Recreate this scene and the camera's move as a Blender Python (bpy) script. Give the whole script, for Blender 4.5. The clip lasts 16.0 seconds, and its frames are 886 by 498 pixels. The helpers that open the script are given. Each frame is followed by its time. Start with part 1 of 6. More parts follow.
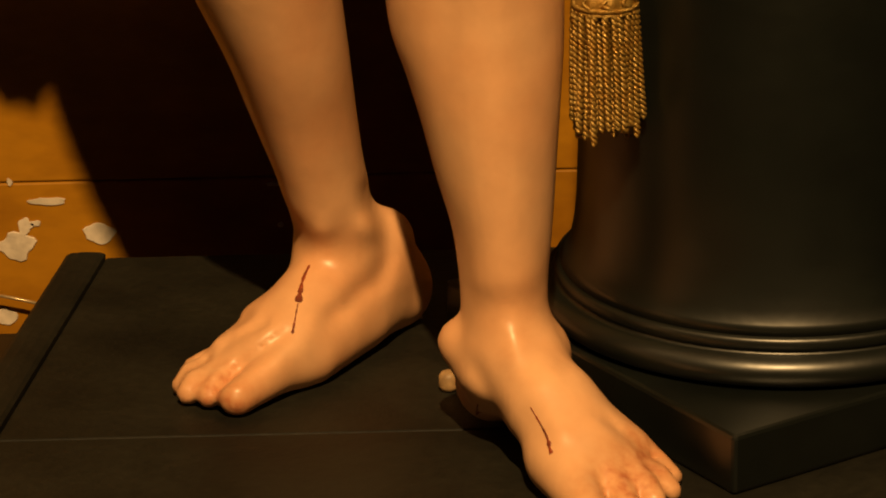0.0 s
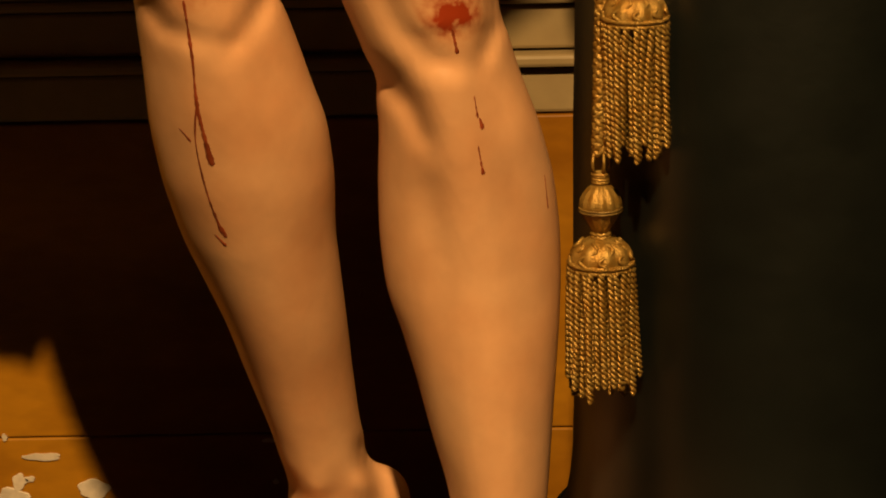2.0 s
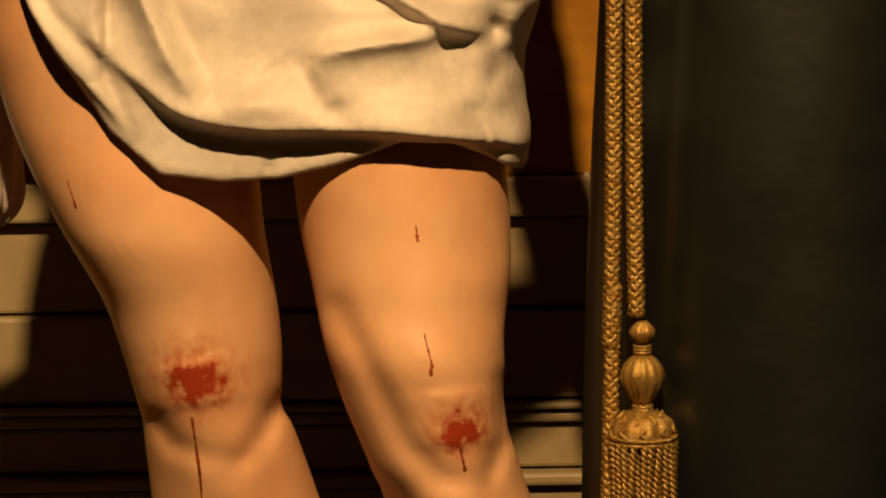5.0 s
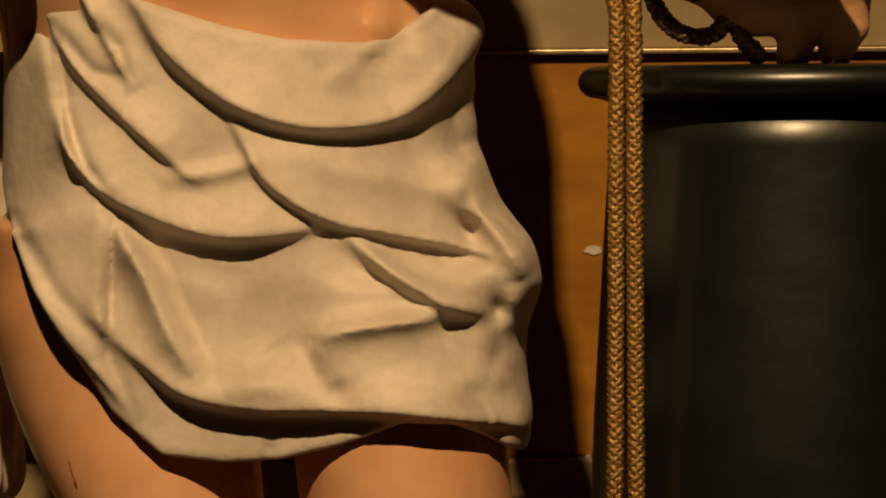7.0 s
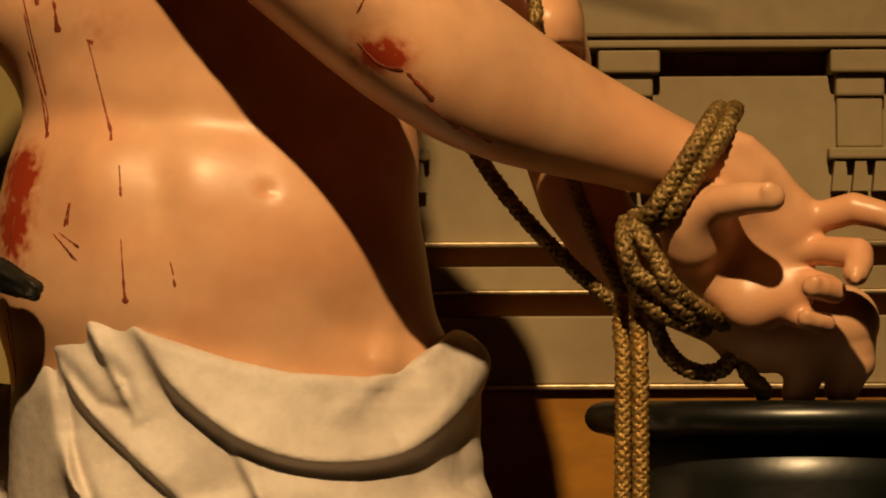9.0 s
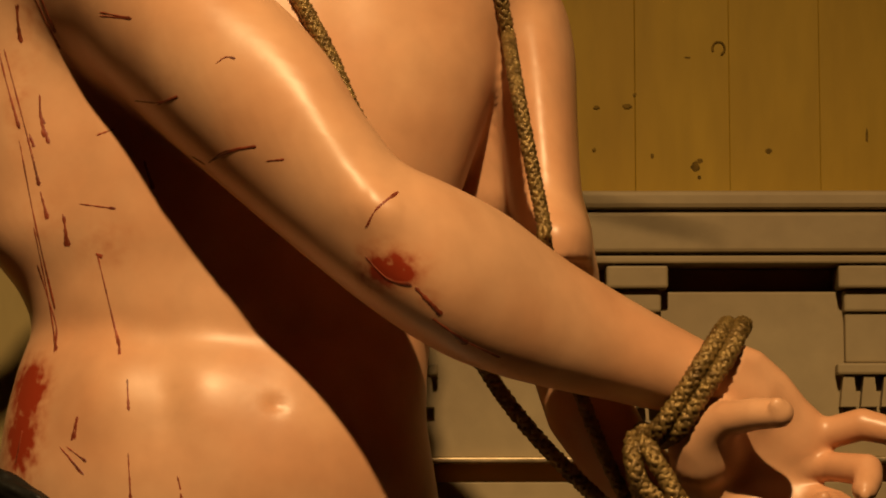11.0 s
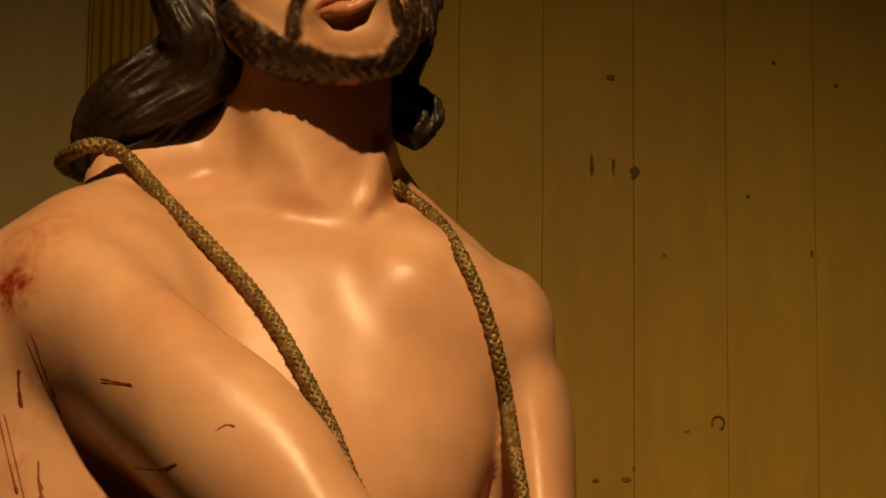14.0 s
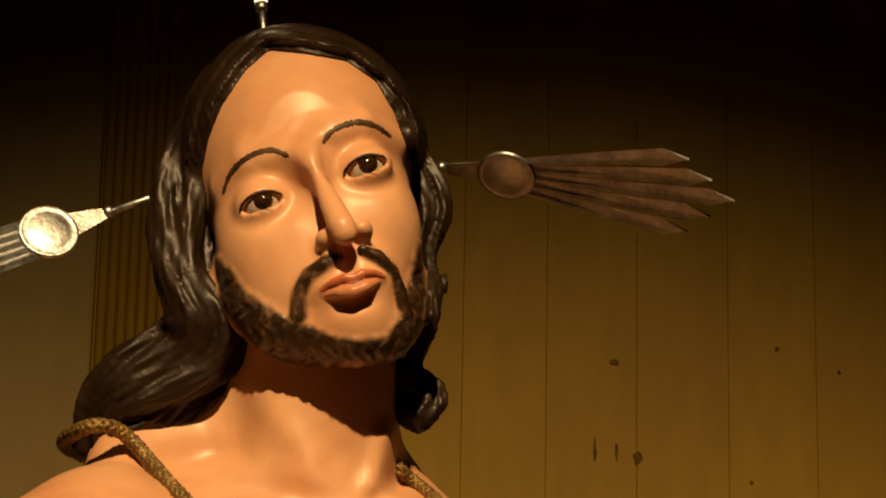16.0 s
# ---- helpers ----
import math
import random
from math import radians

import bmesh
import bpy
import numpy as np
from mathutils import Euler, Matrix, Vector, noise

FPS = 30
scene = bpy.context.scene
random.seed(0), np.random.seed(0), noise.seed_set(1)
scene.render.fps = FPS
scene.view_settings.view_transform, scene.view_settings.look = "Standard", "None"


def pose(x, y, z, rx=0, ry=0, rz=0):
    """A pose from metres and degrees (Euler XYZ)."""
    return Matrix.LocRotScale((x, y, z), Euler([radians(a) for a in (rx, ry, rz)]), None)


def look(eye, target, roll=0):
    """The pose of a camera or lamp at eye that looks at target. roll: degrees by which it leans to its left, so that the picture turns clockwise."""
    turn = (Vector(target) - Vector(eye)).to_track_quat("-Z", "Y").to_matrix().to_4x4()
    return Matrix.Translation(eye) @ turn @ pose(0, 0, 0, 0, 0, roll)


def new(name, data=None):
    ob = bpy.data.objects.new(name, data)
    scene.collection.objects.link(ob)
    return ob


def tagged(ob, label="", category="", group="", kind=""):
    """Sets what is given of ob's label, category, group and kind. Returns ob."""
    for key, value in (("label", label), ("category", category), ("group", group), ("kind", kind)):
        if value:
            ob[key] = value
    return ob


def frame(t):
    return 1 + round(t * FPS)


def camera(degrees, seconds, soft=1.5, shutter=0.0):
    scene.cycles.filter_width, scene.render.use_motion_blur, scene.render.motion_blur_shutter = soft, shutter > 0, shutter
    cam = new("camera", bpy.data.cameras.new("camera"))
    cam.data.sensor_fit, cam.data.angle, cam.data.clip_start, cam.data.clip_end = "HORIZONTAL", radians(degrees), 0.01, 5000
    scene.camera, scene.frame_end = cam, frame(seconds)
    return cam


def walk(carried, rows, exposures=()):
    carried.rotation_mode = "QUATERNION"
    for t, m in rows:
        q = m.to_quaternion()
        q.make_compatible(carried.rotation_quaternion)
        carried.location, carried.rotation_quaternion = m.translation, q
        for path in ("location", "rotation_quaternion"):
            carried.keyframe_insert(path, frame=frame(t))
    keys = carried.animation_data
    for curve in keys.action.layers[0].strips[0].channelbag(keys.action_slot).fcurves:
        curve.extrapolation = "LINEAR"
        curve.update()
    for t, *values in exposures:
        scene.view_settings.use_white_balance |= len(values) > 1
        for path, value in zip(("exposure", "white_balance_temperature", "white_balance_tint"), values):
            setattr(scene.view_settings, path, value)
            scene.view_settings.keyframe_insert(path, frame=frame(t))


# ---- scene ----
cam = camera(15.94, 16.0, soft=2.0)
EYE = (0.0, 0.0, 0.87)


def aim(t, yaw, pitch, roll):
    """A row of the walk: the tripod head turns by yaw and pitch and leans by roll, all in degrees."""
    a, b = radians(yaw), radians(pitch)
    way = (math.sin(a) * math.cos(b), math.cos(a) * math.cos(b), math.sin(b))
    return t, look(EYE, [e + 3 * w for e, w in zip(EYE, way)], roll)


walk(cam, [aim(*row) for row in (
    (0.0, 0.033, -20.569, -1.381),
    (0.5, 0.069, -19.712, -1.336),
    (1.0, 0.203, -18.259, -1.267),
    (1.5, 0.237, -17.056, -1.177),
    (2.0, 0.212, -15.916, -1.057),
    (2.5, 0.217, -14.253, -0.968),
    (3.0, 0.230, -12.894, -0.895),
    (3.2, 0.234, -12.534, -0.827),
    (5.3, 0.172, -7.426, -0.753),
    (5.5, 0.189, -6.786, -0.706),
    (6.0, 0.214, -5.556, -0.682),
    (6.5, 0.210, -4.447, -0.629),
    (7.0, 0.215, -3.272, -0.541),
    (7.5, 0.195, -2.079, -0.484),
    (8.0, 0.205, -0.701, -0.370),
    (8.5, 0.216, 0.879, -0.302),
    (9.0, 0.141, 2.781, -0.244),
    (9.2, 0.117, 3.159, -0.176),
    (11.3, -0.046, 7.351, -0.037),
    (11.5, -0.058, 7.814, 0.078),
    (12.0, -0.080, 8.931, 0.176),
    (12.5, -0.104, 9.893, 0.275),
    (13.0, -0.123, 10.979, 0.418),
    (13.5, -0.087, 12.298, 0.553),
    (14.0, -0.024, 13.377, 0.681),
    (14.5, -0.075, 14.456, 0.818),
    (15.0, -0.130, 15.487, 0.961),
    (15.5, -0.135, 17.139, 1.081),
    (16.0, -0.174, 18.504, 1.200),
)], exposures=[(0.0, 0.0, 7700, 10), (3.0, 0.0, 7700, 10), (5.5, -0.25, 6700, 10), (7.0, -0.8, 6500, 10), (9.0, -0.65, 6600, 10), (12.5, -0.90, 6600, 10), (14.5, -0.95, 6800, 10), (15.5, -0.75, 6800, 10), (16.0, -0.5, 6800, 10)])

# ---- light: one warm spot high in front, the dark church round it ----
world = bpy.data.worlds.new("world")
scene.world = world
world.use_nodes = True
world.node_tree.nodes["Background"].inputs[0].default_value = (1.0, 0.72, 0.42, 1)
world.node_tree.nodes["Background"].inputs[1].default_value = 0.004
spot_data = bpy.data.lights.new("spot", "SPOT")
spot_data.energy, spot_data.color = 1000, (1.0, 0.66, 0.31)
spot_data.spot_size, spot_data.spot_blend, spot_data.shadow_soft_size = radians(48.5), 1.0, 0.04
spot = new("spot_lamp", spot_data)
spot.matrix_world = look((0.0, -0.60, 3.30), (-0.02, 2.05, 0.54))

# ---- materials ----


def mat(name, col, rough=0.5, metal=0.0, vary=0.15, scale=8.0, fine=90.0, bump=0.15, spec=0.5, tint=None, stretch=(1, 1, 1), coat=0.0):
    """A painted or raw surface with broad blotches, fine grain and relief."""
    m = bpy.data.materials.new(name)
    m.use_nodes = True
    n, l = m.node_tree.nodes, m.node_tree.links
    b = n["Principled BSDF"]
    co = n.new("ShaderNodeTexCoord")
    mp = n.new("ShaderNodeMapping")
    mp.inputs["Scale"].default_value = stretch
    l.new(co.outputs["Object"], mp.inputs[0])
    n1 = n.new("ShaderNodeTexNoise")
    n1.inputs["Scale"].default_value, n1.inputs["Detail"].default_value = scale, 5
    n2 = n.new("ShaderNodeTexNoise")
    n2.inputs["Scale"].default_value, n2.inputs["Detail"].default_value = fine, 3
    l.new(mp.outputs[0], n1.inputs[0]), l.new(mp.outputs[0], n2.inputs[0])
    tint = tint or [c * (1 - vary * 2) for c in col]
    mix = n.new("ShaderNodeMix")
    mix.data_type = "RGBA"
    mix.inputs[6].default_value, mix.inputs[7].default_value = (*tint, 1), (*col, 1)
    ramp = n.new("ShaderNodeMapRange")
    ramp.inputs[1].default_value, ramp.inputs[2].default_value = 0.35, 0.62
    l.new(n1.outputs[0], ramp.inputs[0]), l.new(ramp.outputs[0], mix.inputs[0])
    mix2 = n.new("ShaderNodeMix")
    mix2.data_type, mix2.blend_type = "RGBA", "MULTIPLY"
    mix2.inputs[0].default_value = 1.0
    r2 = n.new("ShaderNodeMapRange")
    r2.inputs[1].default_value, r2.inputs[2].default_value = 0.3, 0.7
    r2.inputs[3].default_value, r2.inputs[4].default_value = 1 - vary, 1.0
    l.new(n2.outputs[0], r2.inputs[0])
    l.new(mix.outputs[2], mix2.inputs[6]), l.new(r2.outputs[0], mix2.inputs[7])
    l.new(mix2.outputs[2], b.inputs["Base Color"])
    r3 = n.new("ShaderNodeMapRange")
    r3.inputs[3].default_value, r3.inputs[4].default_value = rough * 0.82, min(1, rough * 1.2)
    l.new(n1.outputs[0], r3.inputs[0]), l.new(r3.outputs[0], b.inputs["Roughness"])
    b.inputs["Metallic"].default_value, b.inputs["Specular IOR Level"].default_value = metal, spec
    b.inputs["Coat Weight"].default_value, b.inputs["Coat Roughness"].default_value = coat, 0.22
    bp = n.new("ShaderNodeBump")
    bp.inputs["Strength"].default_value, bp.inputs["Distance"].default_value = bump, 0.002
    l.new(n2.outputs[0], bp.inputs["Height"]), l.new(bp.outputs[0], b.inputs["Normal"])
    return m


SKIN = mat("flesh_paint", (0.69, 0.385, 0.215), 0.385, spec=0.45, vary=0.10, scale=13, fine=48, bump=0.10, tint=(0.63, 0.315, 0.165))

def stained(m, col, shade):
    """Red paint brushed thinly where the stain attribute says."""
    n, l = m.node_tree.nodes, m.node_tree.links
    b = n["Principled BSDF"]
    old = b.inputs["Base Color"].links[0].from_socket
    at = n.new("ShaderNodeAttribute")
    at.attribute_name = "stain"
    nz = n.new("ShaderNodeTexNoise")
    nz.inputs["Scale"].default_value, nz.inputs["Detail"].default_value = 130, 4
    co = n.new("ShaderNodeTexCoord")
    l.new(co.outputs["Object"], nz.inputs[0])
    ad = n.new("ShaderNodeMath")
    ad.operation = "MULTIPLY_ADD"
    ad.inputs[1].default_value, ad.inputs[2].default_value = 2.6, -1.30
    l.new(nz.outputs[0], ad.inputs[0])
    sc = n.new("ShaderNodeMath")
    sc.operation = "MULTIPLY"
    sc.inputs[1].default_value = 1.0
    l.new(at.outputs["Fac"], sc.inputs[0])
    mu = n.new("ShaderNodeMath")
    l.new(ad.outputs[0], mu.inputs[0]), l.new(at.outputs["Fac"], mu.inputs[1])
    m2 = n.new("ShaderNodeMath")
    m2.operation, m2.use_clamp = "MULTIPLY", True
    l.new(mu.outputs[0], m2.inputs[0]), l.new(sc.outputs[0], m2.inputs[1])
    rp = n.new("ShaderNodeValToRGB")
    rp.color_ramp.elements[0].color, rp.color_ramp.elements[1].color = (*col, 1), (*shade, 1)
    l.new(m2.outputs[0], rp.inputs[0])
    mx = n.new("ShaderNodeMix")
    mx.data_type = "RGBA"
    l.new(m2.outputs[0], mx.inputs[0]), l.new(old, mx.inputs[6]), l.new(rp.outputs[0], mx.inputs[7])
    l.new(mx.outputs[2], b.inputs["Base Color"])


stained(SKIN, (0.54, 0.19, 0.070), (0.30, 0.036, 0.012))


def overpaint(m, attribute, col, shade, scale, ragged):
    """A second colour laid over the first where the attribute says, with a brushed, uneven edge."""
    n, l = m.node_tree.nodes, m.node_tree.links
    b = n["Principled BSDF"]
    old = b.inputs["Base Color"].links[0].from_socket
    at = n.new("ShaderNodeAttribute")
    at.attribute_name = attribute
    nz = n.new("ShaderNodeTexNoise")
    nz.inputs["Scale"].default_value, nz.inputs["Detail"].default_value = scale, 4
    co = n.new("ShaderNodeTexCoord")
    l.new(co.outputs["Object"], nz.inputs[0])
    ad = n.new("ShaderNodeMath")
    ad.operation = "MULTIPLY_ADD"
    ad.inputs[1].default_value, ad.inputs[2].default_value = ragged, -0.5 * ragged
    l.new(nz.outputs[0], ad.inputs[0])
    full = n.new("ShaderNodeMath")
    l.new(ad.outputs[0], full.inputs[0]), l.new(at.outputs["Fac"], full.inputs[1])
    fac = n.new("ShaderNodeMath")
    fac.operation, fac.use_clamp = "MULTIPLY", True
    l.new(full.outputs[0], fac.inputs[0]), l.new(at.outputs["Fac"], fac.inputs[1])
    tone = n.new("ShaderNodeMix")
    tone.data_type = "RGBA"
    tone.inputs[6].default_value, tone.inputs[7].default_value = (*shade, 1), (*col, 1)
    l.new(nz.outputs[0], tone.inputs[0])
    mx = n.new("ShaderNodeMix")
    mx.data_type = "RGBA"
    l.new(fac.outputs[0], mx.inputs[0]), l.new(old, mx.inputs[6]), l.new(tone.outputs[2], mx.inputs[7])
    l.new(mx.outputs[2], b.inputs["Base Color"])


overpaint(SKIN, "beard", (0.040, 0.020, 0.008), (0.016, 0.008, 0.004), 150, 0.7)
overpaint(SKIN, "lip", (0.52, 0.155, 0.07), (0.42, 0.10, 0.045), 90, 0.3)
HAIR = mat("dark_hair_paint", (0.024, 0.012, 0.005), 0.43, vary=0.2, scale=40, fine=160, bump=0.2, spec=0.36)
BROW = mat("brown_brow_paint", (0.105, 0.052, 0.020), 0.55, vary=0.3, scale=90, fine=300, bump=0.1)
BEARD = mat("beard_paint", (0.036, 0.018, 0.008), 0.5, vary=0.25, scale=60, fine=200, bump=0.3, spec=0.3)
CLOTH = mat("white_carved_cloth_paint", (0.66, 0.58, 0.512), 0.52, spec=0.3, vary=0.10, scale=22, fine=120, bump=0.25, tint=(0.54, 0.465, 0.405))
BLOOD = mat("red_paint", (0.32, 0.058, 0.020), 0.5, vary=0.3, scale=60, fine=200, bump=0.2)
EYEWHITE = mat("eye_white_paint", (0.50, 0.42, 0.33), 0.12, vary=0.03, scale=60, fine=200, bump=0.0)
IRIS = mat("iris_paint", (0.035, 0.016, 0.008), 0.08, vary=0.2, scale=200, fine=300, bump=0.0)
BLACK = mat("black_painted_wood", (0.0040, 0.0056, 0.0044), 0.37, vary=0.3, scale=14, fine=32, bump=0.28, spec=0.8, stretch=(0.8, 0.8, 1.0), tint=(0.003, 0.0045, 0.0036))
BLACKTOP = mat("worn_black_paint", (0.014, 0.0128, 0.0085), 0.55, vary=0.35, scale=12, fine=120, bump=0.3, tint=(0.007, 0.0066, 0.0048), spec=0.3)
OCHRE = mat("ochre_marbled_paint", (0.40, 0.175, 0.016), 0.5, spec=0.25, vary=0.12, scale=5, fine=40, bump=0.12, tint=(0.25, 0.095, 0.008), stretch=(1, 1, 2.2))
CREAM = mat("cream_paint", (0.36, 0.275, 0.152), 0.5, spec=0.25, vary=0.10, scale=7, fine=60, bump=0.15, tint=(0.30, 0.222, 0.122))
BOARD = mat("yellowed_board_paint", (0.39, 0.25, 0.027), 0.55, spec=0.18, vary=0.12, scale=6, fine=70, bump=0.15, tint=(0.31, 0.185, 0.017), stretch=(1, 1, 0.25))
FILLET = mat("worn_gilt_fillet", (0.65, 0.50, 0.30), 0.3, metal=0.6, vary=0.2, scale=30, fine=120, bump=0.1)
CHIP = mat("bare_gesso", (0.72, 0.62, 0.52), 0.8, vary=0.15, scale=40, fine=150, bump=0.4)
GOLD = mat("gold_thread", (0.41, 0.26, 0.075), 0.38, metal=0.55, vary=0.3, scale=120, fine=900, bump=0.4, tint=(0.36, 0.19, 0.04))
OLD_GOLD = mat("dull_gold_cord", (0.33, 0.215, 0.068), 0.38, metal=0.45, vary=0.3, scale=120, fine=900, bump=0.4, tint=(0.15, 0.090, 0.026))
SILVER = mat("tarnished_silver", (0.60, 0.62, 0.64), 0.40, metal=1.0, vary=0.2, scale=60, fine=240, bump=0.2, tint=(0.36, 0.37, 0.38))
FLOORWOOD = mat("dark_floor_boards", (0.10, 0.055, 0.025), 0.5, vary=0.25, scale=6, fine=60, stretch=(0.2, 1, 1))
PLASTER = mat("dim_plaster", (0.35, 0.30, 0.24), 0.8, vary=0.1, scale=2, fine=30)
MARK = mat("dark_knot", (0.21, 0.125, 0.019), 0.7, spec=0.1, vary=0.3, scale=60, fine=200)
PEGWOOD = mat("pale_wood", (0.42, 0.26, 0.13), 0.55, vary=0.2, scale=60, fine=240)
PALEBOARD = mat("faded_board_paint", (0.34, 0.255, 0.10), 0.55, spec=0.18, vary=0.10, scale=6, fine=70, bump=0.15, tint=(0.28, 0.20, 0.065), stretch=(1, 1, 0.25))

# ---- mesh helpers ----


def part(name, bm, material, parent=None, label="", smooth=True):
    """Links a bmesh as one mesh object under a thing or a part."""
    me = bpy.data.meshes.new(name)
    bm.to_mesh(me)
    bm.free()
    me.materials.append(material)
    if smooth:
        me.shade_smooth()
    ob = new(name, me)
    ob.parent = parent
    if label:
        ob["label"] = label
    return ob


def thing(name, at, label, category, group="", kind=""):
    ob = new(name)
    ob.location = at
    return tagged(ob, label, category, group, kind)


def box(bm, x0, x1, y0, y1, z0, z1, bevel=0.002, o=(0, 0, 0)):
    """A bevelled block, given in the world and stored relative to o."""
    vs = [bm.verts.new((x - o[0], y - o[1], z - o[2])) for z in (z0, z1) for x, y in ((x0, y0), (x1, y0), (x1, y1), (x0, y1))]
    fs = [bm.faces.new([vs[i] for i in q]) for q in ((3, 2, 1, 0), (4, 5, 6, 7), (0, 1, 5, 4), (1, 2, 6, 5), (2, 3, 7, 6), (3, 0, 4, 7))]
    if bevel:
        bmesh.ops.bevel(bm, geom=list({e for f in fs for e in f.edges}), offset=bevel, segments=2, profile=0.5, affect="EDGES")


def block(name, dims, material, parent=None, label="", bevel=0.002, kind=""):
    bm = bmesh.new()
    box(bm, *dims, bevel=bevel)
    ob = part(name, bm, material, parent, label, smooth=False)
    return tagged(ob, kind=kind)


def lathe(bm, profile, n=48, at=(0, 0, 0)):
    """Turns (radius, height) pairs round the z axis."""
    rings = []
    for r, z in profile:
        rings.append([bm.verts.new((at[0] + r * math.cos(2 * math.pi * i / n), at[1] + r * math.sin(2 * math.pi * i / n), at[2] + z)) for i in range(n)])
    for a, b in zip(rings, rings[1:]):
        for i in range(n):
            bm.faces.new((a[i], a[(i + 1) % n], b[(i + 1) % n], b[i]))
    for ring, flip in ((rings[0], True), (rings[-1], False)):
        bm.faces.new(ring[::-1] if flip else ring)


def spline(points, step):
    """Points of a smooth curve through the given ones, about step apart."""
    p = np.array(points, float)
    p = np.vstack([2 * p[0] - p[1], p, 2 * p[-1] - p[-2]])
    out = []
    for i in range(1, len(p) - 2):
        n = max(2, int(np.linalg.norm(p[i + 1, :3] - p[i, :3]) / step))
        for t in np.arange(n) / n:
            a, b, c, d = p[i - 1:i + 3]
            out.append(0.5 * (2 * b + (c - a) * t + (2 * a - 5 * b + 4 * c - d) * t * t + (3 * b - a - 3 * c + d) * t ** 3))
    return np.array(out + [p[-2]])


def frames(path):
    """Two side directions along a path that do not twist about it."""
    tan = np.gradient(path, axis=0)
    tan /= np.linalg.norm(tan, axis=1)[:, None]
    u = np.cross(tan[0], (0.3, 0.9, 0.2))
    us = []
    for t in tan:
        u = u - t * u.dot(t)
        u /= np.linalg.norm(u)
        us.append(u)
    us = np.array(us)
    return us, np.cross(tan, us)


def tube(bm, path, radius, sides=6):
    """A tube along a path; radius a number or one a point."""
    path = np.asarray(path)
    us, vs = frames(path)
    rad = np.broadcast_to(radius, len(path))
    last = None
    for p, u, v, r in zip(path, us, vs, rad):
        ring = [bm.verts.new(p + r * (math.cos(2 * math.pi * k / sides) * u + math.sin(2 * math.pi * k / sides) * v)) for k in range(sides)]
        if last:
            for k in range(sides):
                bm.faces.new((last[k], last[(k + 1) % sides], ring[(k + 1) % sides], ring[k]))
        else:
            bm.faces.new(ring[::-1])
        last = ring
    bm.faces.new(last)


def braid(bm, path, r, lay=0.021, strands=4, fat=0.47):
    """A round braided cord: two sets of strands that wind against one another, over and under."""
    path = spline(path, 0.0017)
    us, vs = frames(path)
    s = np.concatenate([[0], np.cumsum(np.linalg.norm(np.diff(path, axis=0), axis=1))])
    for way in (1, -1):
        for k in range(strands):
            a = way * 2 * math.pi * s / lay + 2 * math.pi * k / strands
            over = way * np.cos(strands * 2 * math.pi * s / lay + (0 if k % 2 else math.pi))
            rr = r * (0.66 + 0.14 * over)
            tube(bm, path + (rr * np.cos(a))[:, None] * us + (rr * np.sin(a))[:, None] * vs, r * fat * 0.86, 5)


# ---- the setting ----
WY = 2.42  # face of the board wall
block("floor", (-4, 4, -4.2, 3.2, -0.40, -0.29), FLOORWOOD, kind="structure", bevel=0)
block("wall_north", (-4, 4, 3.00, 3.15, -0.4, 6.2), PLASTER, kind="structure", bevel=0)
block("wall_south", (-4, 4, -4.35, -4.2, -0.4, 6.2), PLASTER, kind="structure", bevel=0)
block("wall_west", (-4.15, -4, -4.2, 3.15, -0.4, 6.2), PLASTER, kind="structure", bevel=0)
block("wall_east", (4, 4.15, -4.2, 3.15, -0.4, 6.2), PLASTER, kind="structure", bevel=0)
block("ceiling", (-4.15, 4.15, -4.35, 3.15, 6.2, 6.3), PLASTER, kind="structure", bevel=0)

# the altarpiece behind the statue: boards above, entablature, ochre dado
altar = thing("altarpiece", (0, 2.5, -0.16), "painted wooden altarpiece wall with boards, mouldings and ochre dado", "altarpiece")


def apart(name, dims, material, label="", bevel=0.002, under=None):
    ob = block(name, dims, material, None, label, bevel)
    ob.parent = under or altar
    if not under:
        ob.location = (0, -2.5, 0.16)
    return ob


apart("backing", (-1.6, 1.6, WY + 0.018, 2.58, -0.16, 3.2), BOARD)
edges = [-0.2118, -0.135, -0.063, 0.010, 0.077, 0.149, 0.222, 0.292, 0.363, 0.436, 0.508, 0.58]
for i, (a, b) in enumerate(zip(edges, edges[1:])):
    apart("board", (a + 0.00004, b - 0.00004, WY + 0.0005 * math.sin(2.1 * i), WY + 0.019, 1.19, 3.1), BOARD, bevel=0.0006)
for k in range(7):
    x = -0.2800 + 0.0080 * k
    bm = bmesh.new()
    tube(bm, [(x, WY + 0.0020, 1.19), (x, WY + 0.0020, 2.1), (x, WY + 0.0020, 3.1)], 0.0045, 10)
    o = part("reed", bm, BOARD, altar)
    o.location = (0, -2.5, 0.16)
apart("reed_bed", (-0.2855, -0.2122, WY + 0.001, WY + 0.0195, 1.19, 3.1), BOARD, bevel=0)
apart("pilaster", (-1.5, -0.2857, WY - 0.006, WY + 0.019, 0.8795, 3.1), PALEBOARD, bevel=0.003)

